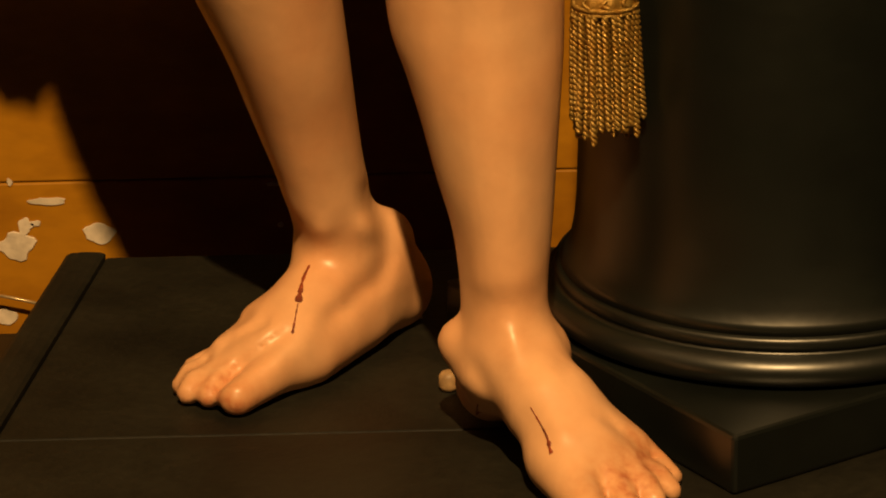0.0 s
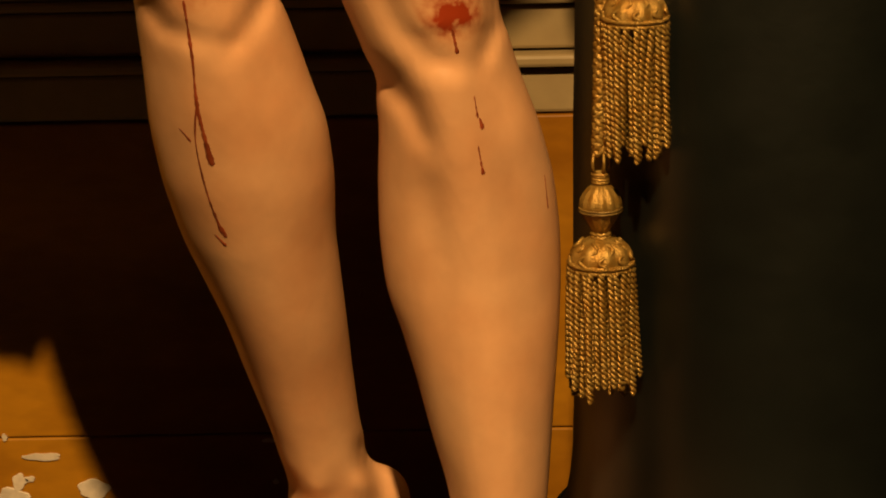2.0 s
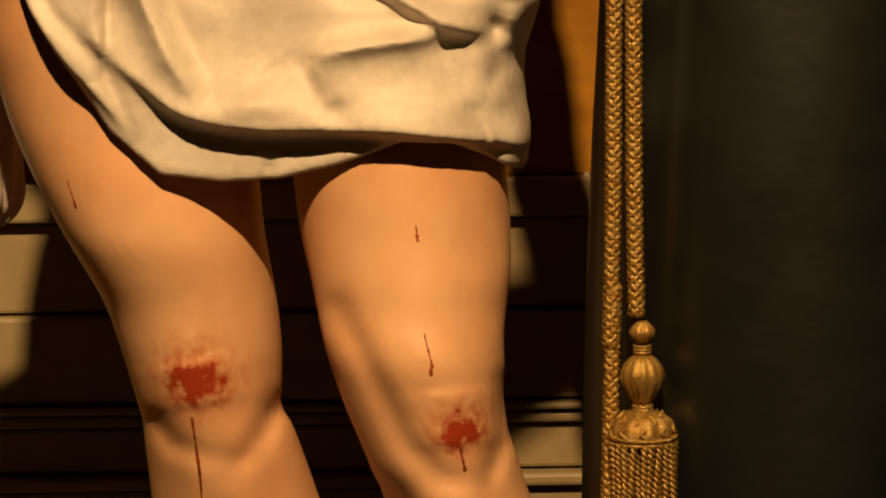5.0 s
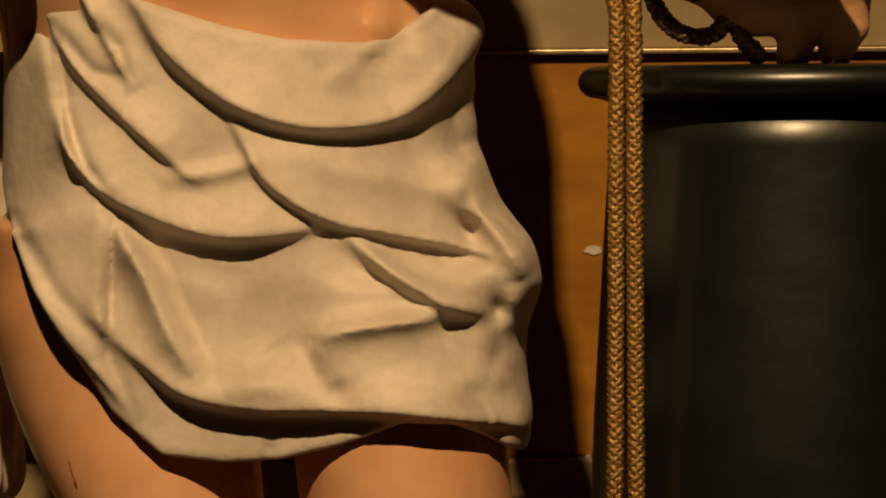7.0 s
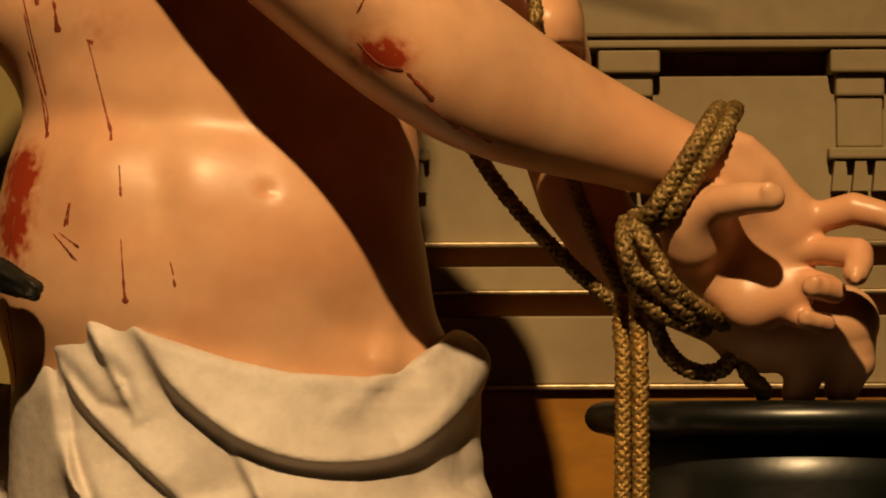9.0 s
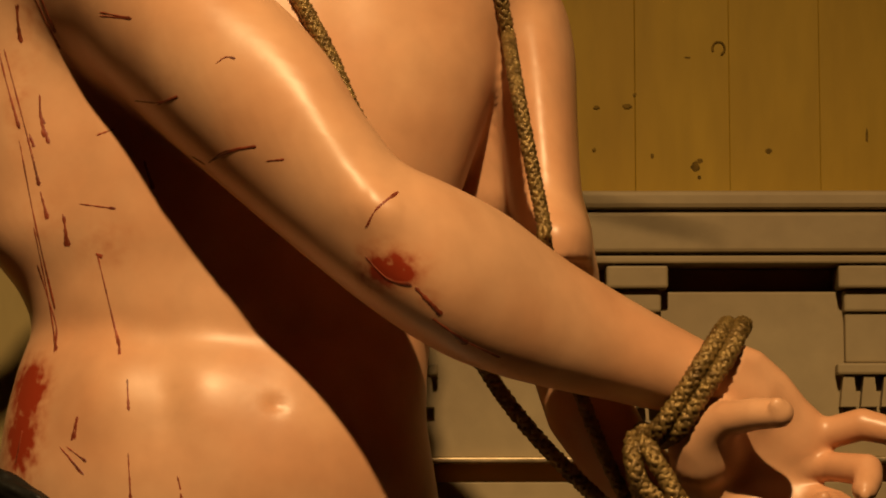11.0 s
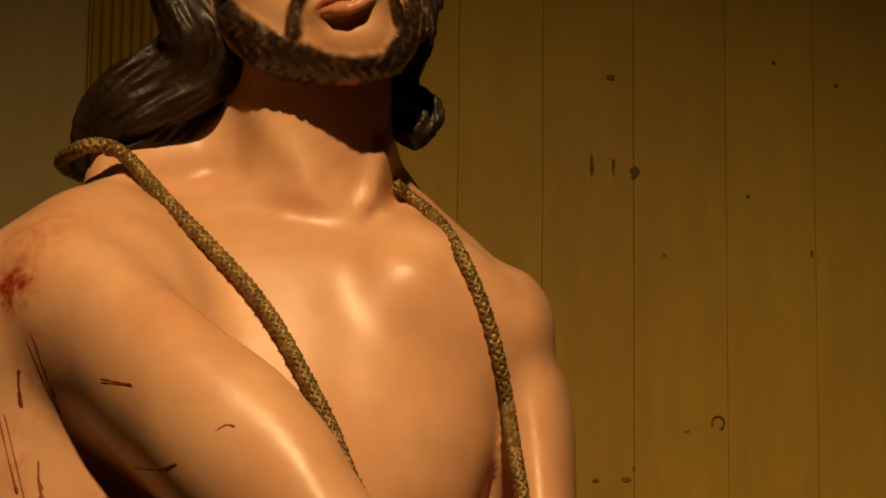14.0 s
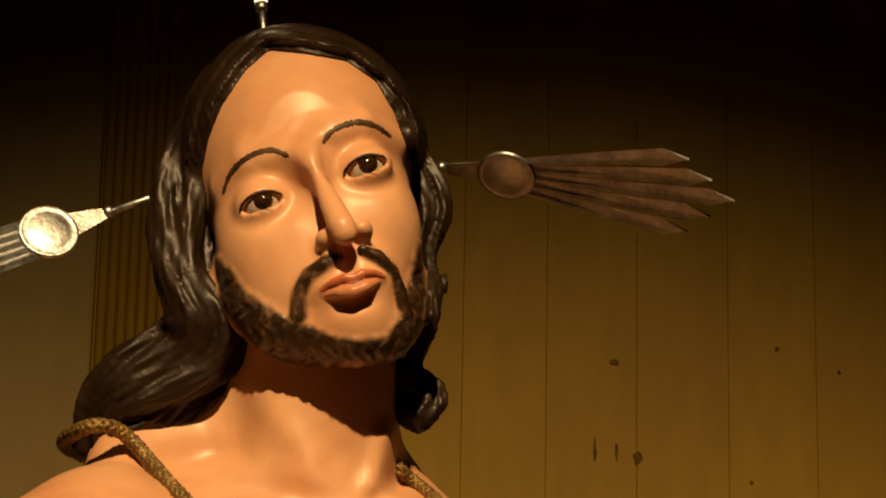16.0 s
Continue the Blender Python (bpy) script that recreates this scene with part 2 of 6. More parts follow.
apart("cornice_cap", (-0.2865, 1.5, WY - 0.044, WY + 0.02, 1.1785, 1.1925), CREAM, bevel=0.004)
apart("cornice_fascia", (-0.2865, 1.5, WY - 0.040, WY + 0.02, 1.1455, 1.1765), CREAM, bevel=0.003)
apart("cornice_fillet", (-0.2865, 1.5, WY - 0.037, WY + 0.02, 1.1375, 1.1435), CREAM, bevel=0.0015)
apart("frieze_recess", (-0.2865, 1.5, WY + 0.012, WY + 0.02, 1.10, 1.1375), OCHRE, bevel=0)
apart("frieze", (-0.2865, 1.5, WY - 0.010, WY + 0.02, 0.9915, 1.1185), CREAM, bevel=0.0015)
for i in range(-1, 8):
    x = -0.052 + 0.176 * i
    tri = apart("triglyph", (x + 0.006, x + 0.041, WY - 0.022, WY - 0.0105, 1.063, 1.101), CREAM, bevel=0.0015)
    apart("triglyph_cap", (x, x + 0.047, WY - 0.034, WY + 0.013, 1.1190, 1.1365), CREAM, under=tri)
    apart("triglyph_neck", (x + 0.005, x + 0.042, WY - 0.026, WY - 0.0105, 1.1015, 1.1185), CREAM, under=tri)
    apart("triglyph_shelf", (x - 0.001, x + 0.048, WY - 0.028, WY - 0.0105, 1.0535, 1.0625), CREAM, under=tri)
    for k in range(3):
        bm = bmesh.new()
        box(bm, x + 0.0015 + 0.0155 * k, x + 0.0145 + 0.0155 * k, WY - 0.024, WY - 0.0105, 1.0295, 1.053, bevel=0)
        for v in bm.verts:
            if v.co.z > 1.05:
                v.co.x += 0.0025 * (1 if v.co.x < x + 0.008 + 0.0155 * k else -1)
        o = part("drop", bm, CREAM, tri, smooth=False)
apart("architrave_crown", (-0.2865, 1.5, WY - 0.020, WY + 0.02, 0.9880, 0.9915), FILLET, bevel=0.001)
apart("architrave_recess", (-0.2865, 1.5, WY + 0.006, WY + 0.02, 0.9732, 0.9880), OCHRE, bevel=0)
apart("architrave_band", (-0.2865, 1.5, WY - 0.016, WY + 0.02, 0.9550, 0.9730), CREAM, bevel=0.001)
apart("gilt_fillet", (-0.2865, 1.5, WY - 0.022, WY + 0.02, 0.9520, 0.9547), FILLET, bevel=0.001)
apart("architrave_recess", (-0.2865, 1.5, WY + 0.004, WY + 0.02, 0.9355, 0.9518), OCHRE, bevel=0)
apart("architrave_base", (-0.2865, 1.5, WY - 0.018, WY + 0.02, 0.8835, 0.9353), CREAM, bevel=0.0015)
apart("gilt_fillet", (-0.2865, 1.5, WY - 0.026, WY + 0.02, 0.8795, 0.8832), FILLET, bevel=0.001)
apart("dado_panel", (-1.5, 1.5, WY - 0.016, WY + 0.02, 0.5730, 0.8792), OCHRE, bevel=0.002)
for z0, z1, dy in ((0.542, 0.5725, 0.026), (0.470, 0.540, 0.012), (0.400, 0.468, 0.020), (0.392, 0.398, 0.028), (0.381, 0.390, 0.022), (0.344, 0.379, 0.014), (0.332, 0.342, 0.028), (0.294, 0.330, 0.018)):
    apart("moulding", (-1.5, 1.5, WY - dy, WY + 0.02, z0, z1), CREAM, bevel=0.003)
for z0, z1 in ((0.0355, 0.2925), (-0.159, 0.0345)):
    apart("base_board", (-1.5, 1.5, WY - 0.020, WY + 0.02, z0, z1), OCHRE, bevel=0.0015)

# chips where the paint is gone, bare gesso showing
random.seed(5)


def chip(x, z, rx, rz, y, seed, material=CHIP, name="paint_chip", proud=0.0012):
    random.seed(seed)
    bm = bmesh.new()
    n = 22
    rim = [(1 + 0.38 * random.uniform(-1, 1)) for _ in range(n)]
    rim = [(rim[i - 1] + 2 * rim[i] + rim[(i + 1) % n]) / 4 for i in range(n)]
    lo = [bm.verts.new((x + rx * rim[i] * math.cos(2 * math.pi * i / n), y, z + rz * rim[i] * math.sin(2 * math.pi * i / n))) for i in range(n)]
    hi = [bm.verts.new((v.co.x * 0.94 + x * 0.06, y - proud, v.co.z * 0.94 + z * 0.06)) for v in lo]
    for i in range(n):
        bm.faces.new((lo[i], lo[(i + 1) % n], hi[(i + 1) % n], hi[i]))
    bm.faces.new(hi)
    bmesh.ops.recalc_face_normals(bm, faces=bm.faces)
    o = part(name, bm, material, altar, smooth=False)
    o.location = (0, -2.5, 0.16)


chip(-0.276, -0.009, 0.0118, 0.0082, 2.3998, 0)
chip(-0.343, -0.019, 0.0155, 0.0118, 2.3998, 1)
chip(-0.335, -0.002, 0.0064, 0.0064, 2.3998, 2)
chip(-0.315, 0.019, 0.0155, 0.0032, 2.3998, 3)
chip(-0.345, 0.036, 0.0027, 0.0027, 2.3998, 4)
chip(-0.327, -0.000, 0.0041, 0.0023, 2.3998, 5)
chip(-0.356, -0.080, 0.0082, 0.0073, 2.3998, 6)
chip(0.123, 0.731, 0.0082, 0.0036, 2.4038, 7)
chip(0.074, 0.727, 0.0027, 0.0023, 2.4038, 8)
chip(-0.134, 0.029, 0.0055, 0.0018, 2.3998, 9)
chip(-0.129, -0.006, 0.0023, 0.0023, 2.3998, 10)
chip(0.118, 0.572, 0.0023, 0.0032, 2.3998, 11)
chip(0.195, 1.217, 0.0032, 0.0041, WY - 0.0004, 50, MARK, "knot_mark", 0.0003)
chip(0.199, 1.221, 0.0023, 0.0018, WY - 0.0004, 51, MARK, "knot_mark", 0.0003)
chip(0.198, 1.208, 0.0014, 0.0018, WY - 0.0004, 52, MARK, "knot_mark", 0.0003)
chip(0.119, 1.263, 0.0023, 0.0014, WY - 0.0004, 53, MARK, "knot_mark", 0.0003)
chip(0.143, 1.264, 0.0032, 0.0018, WY - 0.0004, 54, MARK, "knot_mark", 0.0003)
chip(0.149, 1.273, 0.0014, 0.0014, WY - 0.0004, 55, MARK, "knot_mark", 0.0003)
chip(0.117, 1.230, 0.0014, 0.0014, WY - 0.0004, 56, MARK, "knot_mark", 0.0003)
chip(0.162, 1.225, 0.0014, 0.0018, WY - 0.0004, 57, MARK, "knot_mark", 0.0003)
chip(0.190, 1.302, 0.0023, 0.0009, WY - 0.0004, 58, MARK, "knot_mark", 0.0003)
chip(0.252, 1.229, 0.0023, 0.0018, WY - 0.0004, 59, MARK, "knot_mark", 0.0003)
chip(0.289, 1.445, 0.0014, 0.0027, WY - 0.0004, 60, MARK, "knot_mark", 0.0003)
chip(0.328, 1.241, 0.0009, 0.0055, WY - 0.0004, 61, MARK, "knot_mark", 0.0003)
chip(0.150, 1.509, 0.0036, 0.0055, WY - 0.0004, 62, MARK, "knot_mark", 0.0003)
chip(0.131, 1.588, 0.0032, 0.0023, WY - 0.0004, 63, MARK, "knot_mark", 0.0003)
chip(0.261, 1.601, 0.0018, 0.0018, WY - 0.0004, 64, MARK, "knot_mark", 0.0003)
chip(0.133, 1.514, 0.0014, 0.0064, WY - 0.0004, 65, MARK, "knot_mark", 0.0003)
chip(0.310, 1.583, 0.0014, 0.0014, WY - 0.0004, 66, MARK, "knot_mark", 0.0003)
chip(0.239, 1.491, 0.0018, 0.0014, WY - 0.0004, 67, MARK, "knot_mark", 0.0003)
chip(0.173, 1.442, 0.0014, 0.0014, WY - 0.0004, 68, MARK, "knot_mark", 0.0003)
chip(0.116, 1.514, 0.0014, 0.0091, WY - 0.0004, 69, MARK, "knot_mark", 0.0003)
bm = bmesh.new()
tube(bm, [(0.214 + 0.0048 * math.cos(a_), WY - 0.0006, 1.309 + 0.0052 * math.sin(a_)) for a_ in np.linspace(-1.2, 3.6, 22)], 0.0010, 5)
o = part("ring_mark", bm, MARK, altar)
o.location = (0, -2.5, 0.16)
bm = bmesh.new()
tube(bm, [(-0.371, 2.385, -0.053), (-0.340, 2.385, -0.060), (-0.313, 2.385, -0.068)], 0.0014, 6)
o = part("split_lath", bm, FILLET, altar)
o.location = (0, -2.5, 0.16)
FAR = 1.11  # the altarpiece stands well clear of the statue
altar.location = Vector((0, 0, 0.87)) + FAR * (altar.location - Vector((0, 0, 0.87)))
altar.scale = (FAR, FAR, FAR)

# ---- plinth board and column ----
stand = thing("plank_platform", (0, 2.0, 0), "black painted plank platform carrying statue and column", "platform")
for name, y0, y1 in (("plank", 1.55, 1.9685), ("plank", 1.9695, 2.318)):
    bm = bmesh.new()
    box(bm, -0.262, 0.62, y0, y1, -0.075, 0.0, bevel=0.0015)
    for v in bm.verts:
        if v.co.x < 0:
            v.co.x += -0.14 * (2.318 - v.co.y) * 0.9
    o = part(name, bm, BLACKTOP, stand, smooth=False)
    o.location = (0, -2.0, 0)
bm = bmesh.new()
box(bm, -0.268, -0.2625, 1.55, 2.322, -0.085, 0.004, bevel=0.002)
for v in bm.verts:
    v.co.x = (v.co.x + 0.2625) * 5.5 - 0.2632 + -0.14 * (2.318 - v.co.y) * 0.9
o = part("end_batten", bm, BLACKTOP, stand, smooth=False)
o.location = (0, -2.0, 0)
bm = bmesh.new()
box(bm, -0.5, 0.72, 1.45, 2.38, -0.29, -0.086, bevel=0.003)
o = part("footing", bm, BLACK, stand, smooth=False)
o.location = (0, -2.0, 0)

CX, CY = 0.239, 2.088
column = thing("column", (CX, CY, 0), "black painted turned wooden column on a square plinth", "column")
bm = bmesh.new()
box(bm, -0.172, 0.172, -0.172, 0.172, 0.0005, 0.042, bevel=0.003)
bmesh.ops.rotate(bm, verts=bm.verts, cent=(0, 0, 0), matrix=Matrix.Rotation(radians(32), 3, "Z"))
part("plinth", bm, BLACK, column, smooth=False)


def roll(r, z, h, bulge, n=7):
    """The half round of a turned ring."""
    return [(r + bulge * math.sin(math.pi * i / n), z + h * (1 - math.cos(math.pi * i / n)) / 2) for i in range(n + 1)]


bm = bmesh.new()
lathe(bm, [(0.10, 0.0423)] + roll(0.157, 0.0425, 0.024, 0.015, 9) + [(0.158, 0.067), (0.1595, 0.0695), (0.1595, 0.0745), (0.1575, 0.0765), (0.10, 0.0768)], 96)
part("base_ring", bm, BLACK, column)
bm = bmesh.new()
lathe(bm, [(0.10, 0.0770), (0.1555, 0.0772), (0.1510, 0.083), (0.1478, 0.092), (0.1452, 0.105), (0.1432, 0.125), (0.1420, 0.16), (0.142, 0.24), (0.1415, 0.36), (0.138, 0.50), (0.132, 0.64), (0.1245, 0.76), (0.1205, 0.82), (0.1195, 0.8455)], 96)
part("shaft", bm, BLACK, column)
bm = bmesh.new()
lathe(bm, [(0.118, 0.8457), (0.124, 0.8475)] + roll(0.129, 0.849, 0.021, 0.012, 9) + [(0.127, 0.8705), (0.02, 0.871)], 96)
part("capital_ring", bm, BLACK, column)

bm = bmesh.new()
lathe(bm, [(0.004, 0.0005), (0.0065, 0.001), (0.0072, 0.004), (0.0070, 0.011), (0.005, 0.0135), (0.002, 0.0142)], 20)
peg = part("wooden_peg", bm, PEGWOOD)
peg.location = (0.003, 2.038, 0.0)
tagged(peg, "small pale wooden peg standing on the black platform", "peg")

# ---- the statue: carved solid, sampled as smooth distance fields ----
LEG_L = [  # z, x, y, half width, half depth
    (0.049, -0.064, 2.158, 0.036, 0.045),
    (0.077, -0.070, 2.142, 0.033, 0.044),
    (0.136, -0.084, 2.122, 0.031, 0.042),
    (0.183, -0.094, 2.108, 0.037, 0.046),
    (0.230, -0.102, 2.090, 0.042, 0.052),
    (0.294, -0.117, 2.070, 0.052, 0.058),
    (0.338, -0.122, 2.056, 0.058, 0.062),
    (0.379, -0.127, 2.045, 0.059, 0.062),
    (0.396, -0.130, 2.038, 0.056, 0.060),
    (0.437, -0.137, 2.028, 0.051, 0.058),
    (0.476, -0.145, 2.020, 0.046, 0.060),
    (0.514, -0.150, 2.016, 0.052, 0.062),
    (0.544, -0.156, 2.015, 0.055, 0.065),
    (0.589, -0.172, 2.010, 0.064, 0.072),
    (0.624, -0.183, 2.020, 0.072, 0.078),
    (0.660, -0.193, 2.030, 0.078, 0.082),
    (0.714, -0.202, 2.040, 0.084, 0.088),
    (0.770, -0.203, 2.050, 0.081, 0.090),
]
LEG_R = [  # z, x, y, half width, half depth
    (0.055, 0.044, 1.955, 0.031, 0.042),
    (0.079, 0.041, 1.955, 0.029, 0.040),
    (0.110, 0.041, 1.960, 0.029, 0.040),
    (0.148, 0.041, 1.965, 0.033, 0.043),
    (0.186, 0.037, 1.970, 0.040, 0.050),
    (0.223, 0.034, 1.975, 0.046, 0.056),
    (0.261, 0.030, 1.980, 0.053, 0.060),
    (0.276, 0.027, 1.985, 0.057, 0.064),
    (0.315, 0.025, 1.985, 0.059, 0.064),
    (0.354, 0.023, 1.980, 0.057, 0.060),
    (0.394, 0.019, 1.970, 0.051, 0.058),
    (0.429, 0.010, 1.968, 0.047, 0.058),
    (0.449, 0.004, 1.963, 0.047, 0.060),
    (0.486, -0.006, 1.962, 0.052, 0.062),
    (0.523, -0.013, 1.955, 0.056, 0.064),
    (0.555, -0.014, 1.980, 0.062, 0.078),
    (0.557, -0.013, 1.970, 0.062, 0.070),
    (0.590, -0.017, 1.990, 0.067, 0.082),
    (0.625, -0.020, 2.000, 0.068, 0.088),
    (0.660, -0.025, 2.010, 0.070, 0.090),
    (0.731, -0.035, 2.030, 0.078, 0.092),
]
TORSO = [  # z, x, y, half width, half depth
    (0.762, -0.118, 2.050, 0.150, 0.105),
    (0.842, -0.123, 2.050, 0.148, 0.108),
    (0.897, -0.130, 2.045, 0.145, 0.108),
    (0.925, -0.142, 2.035, 0.142, 0.105),
    (0.961, -0.145, 2.030, 0.140, 0.104),
    (0.997, -0.146, 2.030, 0.135, 0.098),
    (1.034, -0.141, 2.032, 0.131, 0.089),
    (1.054, -0.136, 2.034, 0.129, 0.087),
    (1.089, -0.137, 2.038, 0.136, 0.091),
    (1.111, -0.143, 2.040, 0.143, 0.096),
    (1.149, -0.140, 2.045, 0.153, 0.104),
    (1.187, -0.135, 2.050, 0.161, 0.108),
    (1.225, -0.129, 2.050, 0.165, 0.098),
    (1.262, -0.125, 2.052, 0.165, 0.087),
    (1.301, -0.119, 2.058, 0.161, 0.080),
    (1.338, -0.115, 2.066, 0.140, 0.075),
    (1.352, -0.115, 2.070, 0.132, 0.072),
    (1.368, -0.110, 2.078, 0.114, 0.070),
    (1.394, -0.106, 2.086, 0.086, 0.062),
    (1.411, -0.104, 2.090, 0.065, 0.040),
]
NECK = [  # z, x, y, half width, half depth
    (1.356, -0.091, 2.070, 0.065, 0.058),
    (1.386, -0.089, 2.065, 0.056, 0.056),
    (1.416, -0.087, 2.060, 0.051, 0.056),
    (1.454, -0.087, 2.055, 0.051, 0.056),
    (1.492, -0.088, 2.050, 0.052, 0.058),
]
ARM_L = [  # x, y, z, half depth, half height
    (-0.293, 2.020, 1.313, 0.040, 0.026),
    (-0.272, 1.998, 1.307, 0.052, 0.044),
    (-0.240, 1.970, 1.290, 0.056, 0.054),
    (-0.208, 1.944, 1.265, 0.056, 0.064),
    (-0.170, 1.918, 1.231, 0.055, 0.068),
    (-0.134, 1.899, 1.199, 0.053, 0.068),
    (-0.098, 1.885, 1.169, 0.051, 0.070),
    (-0.064, 1.875, 1.135, 0.050, 0.065),
    (-0.043, 1.870, 1.108, 0.049, 0.055),
    (-0.023, 1.868, 1.089, 0.047, 0.050),
    (0.004, 1.866, 1.075, 0.047, 0.052),
    (0.037, 1.869, 1.061, 0.044, 0.050),
    (0.071, 1.875, 1.044, 0.039, 0.041),
    (0.105, 1.884, 1.031, 0.035, 0.034),
    (0.139, 1.891, 1.018, 0.031, 0.028),
    (0.170, 1.897, 1.008, 0.026, 0.022),
    (0.190, 1.900, 0.997, 0.019, 0.016),
]
ARM_R = [  # z, x, y, half width, half depth
    (1.095, 0.072, 2.030, 0.025, 0.046),
    (1.120, 0.072, 2.020, 0.024, 0.045),
    (1.131, 0.068, 2.050, 0.024, 0.048),
    (1.170, 0.065, 2.065, 0.025, 0.050),
    (1.210, 0.062, 2.075, 0.027, 0.052),
    (1.241, 0.059, 2.080, 0.030, 0.053),
    (1.277, 0.050, 2.085, 0.033, 0.055),
    (1.284, 0.040, 2.090, 0.037, 0.055),
    (1.315, 0.035, 2.090, 0.034, 0.052),
    (1.339, 0.026, 2.090, 0.026, 0.045),
]
FOREARM_R = [  # x, y, z, radius
    (0.072, 2.010, 1.108, 0.024),
    (0.076, 1.987, 1.048, 0.028),
    (0.091, 1.976, 1.000, 0.028),
    (0.110, 1.969, 0.968, 0.025),
    (0.143, 1.965, 0.940, 0.022),
    (0.195, 1.965, 0.918, 0.022),
]
PALM = [  # outline of the palm
    (0.175, 1.902, 1.034),
    (0.190, 1.902, 1.028),
    (0.206, 1.902, 1.014),
    (0.222, 1.902, 0.994),
    (0.227, 1.902, 0.985),
    (0.227, 1.902, 0.954),
    (0.223, 1.902, 0.934),
    (0.215, 1.902, 0.919),
    (0.204, 1.902, 0.913),
    (0.188, 1.902, 0.915),
    (0.168, 1.902, 0.923),
    (0.150, 1.902, 0.936),
    (0.139, 1.902, 0.952),
    (0.139, 1.902, 0.975),
    (0.151, 1.902, 0.999),
]
HAND_F = [  # pads of the palm
    (0.154, 1.889, 0.967, 0.019),
    (0.159, 1.885, 0.979, 0.017),
    (0.189, 1.899, 0.930, 0.019),
    (0.213, 1.899, 0.934, 0.015),
    (0.218, 1.899, 0.975, 0.015),
]
THUMB = [  # x, y, z, radius
    (0.152, 1.883, 0.979, 0.015),
    (0.168, 1.865, 0.987, 0.011),
    (0.183, 1.852, 0.989, 0.010),
    (0.196, 1.844, 0.989, 0.009),
]
INDEX = [
    (0.213, 1.901, 0.978, 0.011),
    (0.230, 1.895, 0.980, 0.010),
    (0.250, 1.887, 0.985, 0.010),
    (0.265, 1.883, 0.981, 0.009),
    (0.285, 1.880, 0.973, 0.008),
]
MIDDLE = [
    (0.217, 1.901, 0.960, 0.010),
    (0.232, 1.889, 0.960, 0.009),
    (0.250, 1.871, 0.957, 0.010),
    (0.250, 1.865, 0.951, 0.009),
    (0.247, 1.857, 0.945, 0.008),
]
RING = [
    (0.215, 1.901, 0.944, 0.009),
    (0.234, 1.885, 0.938, 0.008),
    (0.236, 1.873, 0.935, 0.008),
    (0.227, 1.865, 0.937, 0.008),
    (0.222, 1.861, 0.937, 0.007),
]
LITTLE = [
    (0.210, 1.903, 0.924, 0.007),
    (0.227, 1.889, 0.917, 0.007),
    (0.231, 1.879, 0.916, 0.007),
    (0.225, 1.872, 0.917, 0.006),
    (0.219, 1.868, 0.919, 0.006),
]
NAILS = [
    (0.194, 1.837, 0.993, 0.005),
    (0.246, 1.850, 0.942, 0.004),
    (0.223, 1.856, 0.940, 0.004),
    (0.219, 1.864, 0.921, 0.003),
]
HAND_B = [
    (0.196, 1.966, 0.909, 0.022),
    (0.228, 1.966, 0.912, 0.026),
    (0.253, 1.966, 0.919, 0.024),
    (0.258, 1.966, 0.895, 0.016),
    (0.252, 1.966, 0.877, 0.011),
]
HAND_B2 = [
    (0.242, 1.966, 0.909, 0.018),
    (0.229, 1.962, 0.891, 0.013),
    (0.225, 1.962, 0.875, 0.011),
]
HAND_B3 = [
    (0.203, 1.962, 0.919, 0.014),
    (0.203, 1.962, 0.905, 0.013),
    (0.203, 1.962, 0.901, 0.013),
]
CLOTH_SECTIONS = [(0.610, -0.090, 2.050, 0.148, 0.122), (0.658, -0.098, 2.050, 0.150, 0.122), (0.695, -0.103, 2.050, 0.159, 0.122), (0.732, -0.103, 2.050, 0.168, 0.122), (0.769, -0.113, 2.050, 0.163, 0.122), (0.806, -0.122, 2.050, 0.154, 0.122), (0.842, -0.122, 2.050, 0.153, 0.122), (0.879, -0.123, 2.050, 0.149, 0.122), (0.915, -0.121, 2.050, 0.148, 0.122), (0.959, -0.118, 2.050, 0.147, 0.122)]
CLOTH_TOP = [(-0.283, 0.956), (-0.235, 0.946), (-0.211, 0.935), (-0.177, 0.914), (-0.125, 0.897), (-0.090, 0.889), (-0.042, 0.886), (-0.021, 0.889), (-0.005, 0.901), (0.006, 0.911), (0.014, 0.910), (0.021, 0.902), (0.027, 0.884)]
CLOTH_HEM = [(-0.279, 0.800), (-0.259, 0.761), (-0.246, 0.733), (-0.225, 0.702), (-0.198, 0.661), (-0.167, 0.634), (-0.128, 0.629), (-0.093, 0.631), (-0.058, 0.640), (-0.018, 0.655), (0.012, 0.653), (0.033, 0.643), (0.057, 0.627)]
ROLL = [(-0.056, 1.962, 0.860, 0.010), (-0.028, 1.972, 0.865, 0.016), (-0.007, 1.988, 0.876, 0.018), (0.009, 2.005, 0.886, 0.018), (0.018, 2.020, 0.895, 0.017), (0.017, 2.040, 0.901, 0.014)]
FOLDS_A = [(-0.193, 0.934), (-0.179, 0.913), (-0.159, 0.882), (-0.125, 0.854), (-0.090, 0.839), (-0.056, 0.835), (-0.021, 0.840), (0.003, 0.855), (0.019, 0.874), (0.028, 0.894)]
FOLDS_B = [(-0.126, 0.854), (-0.111, 0.822), (-0.096, 0.800), (-0.063, 0.779), (-0.022, 0.769), (0.028, 0.757), (0.047, 0.749)]
FOLDS_C = [(-0.243, 0.924), (-0.233, 0.897), (-0.214, 0.869), (-0.180, 0.836), (-0.148, 0.808), (-0.136, 0.799)]
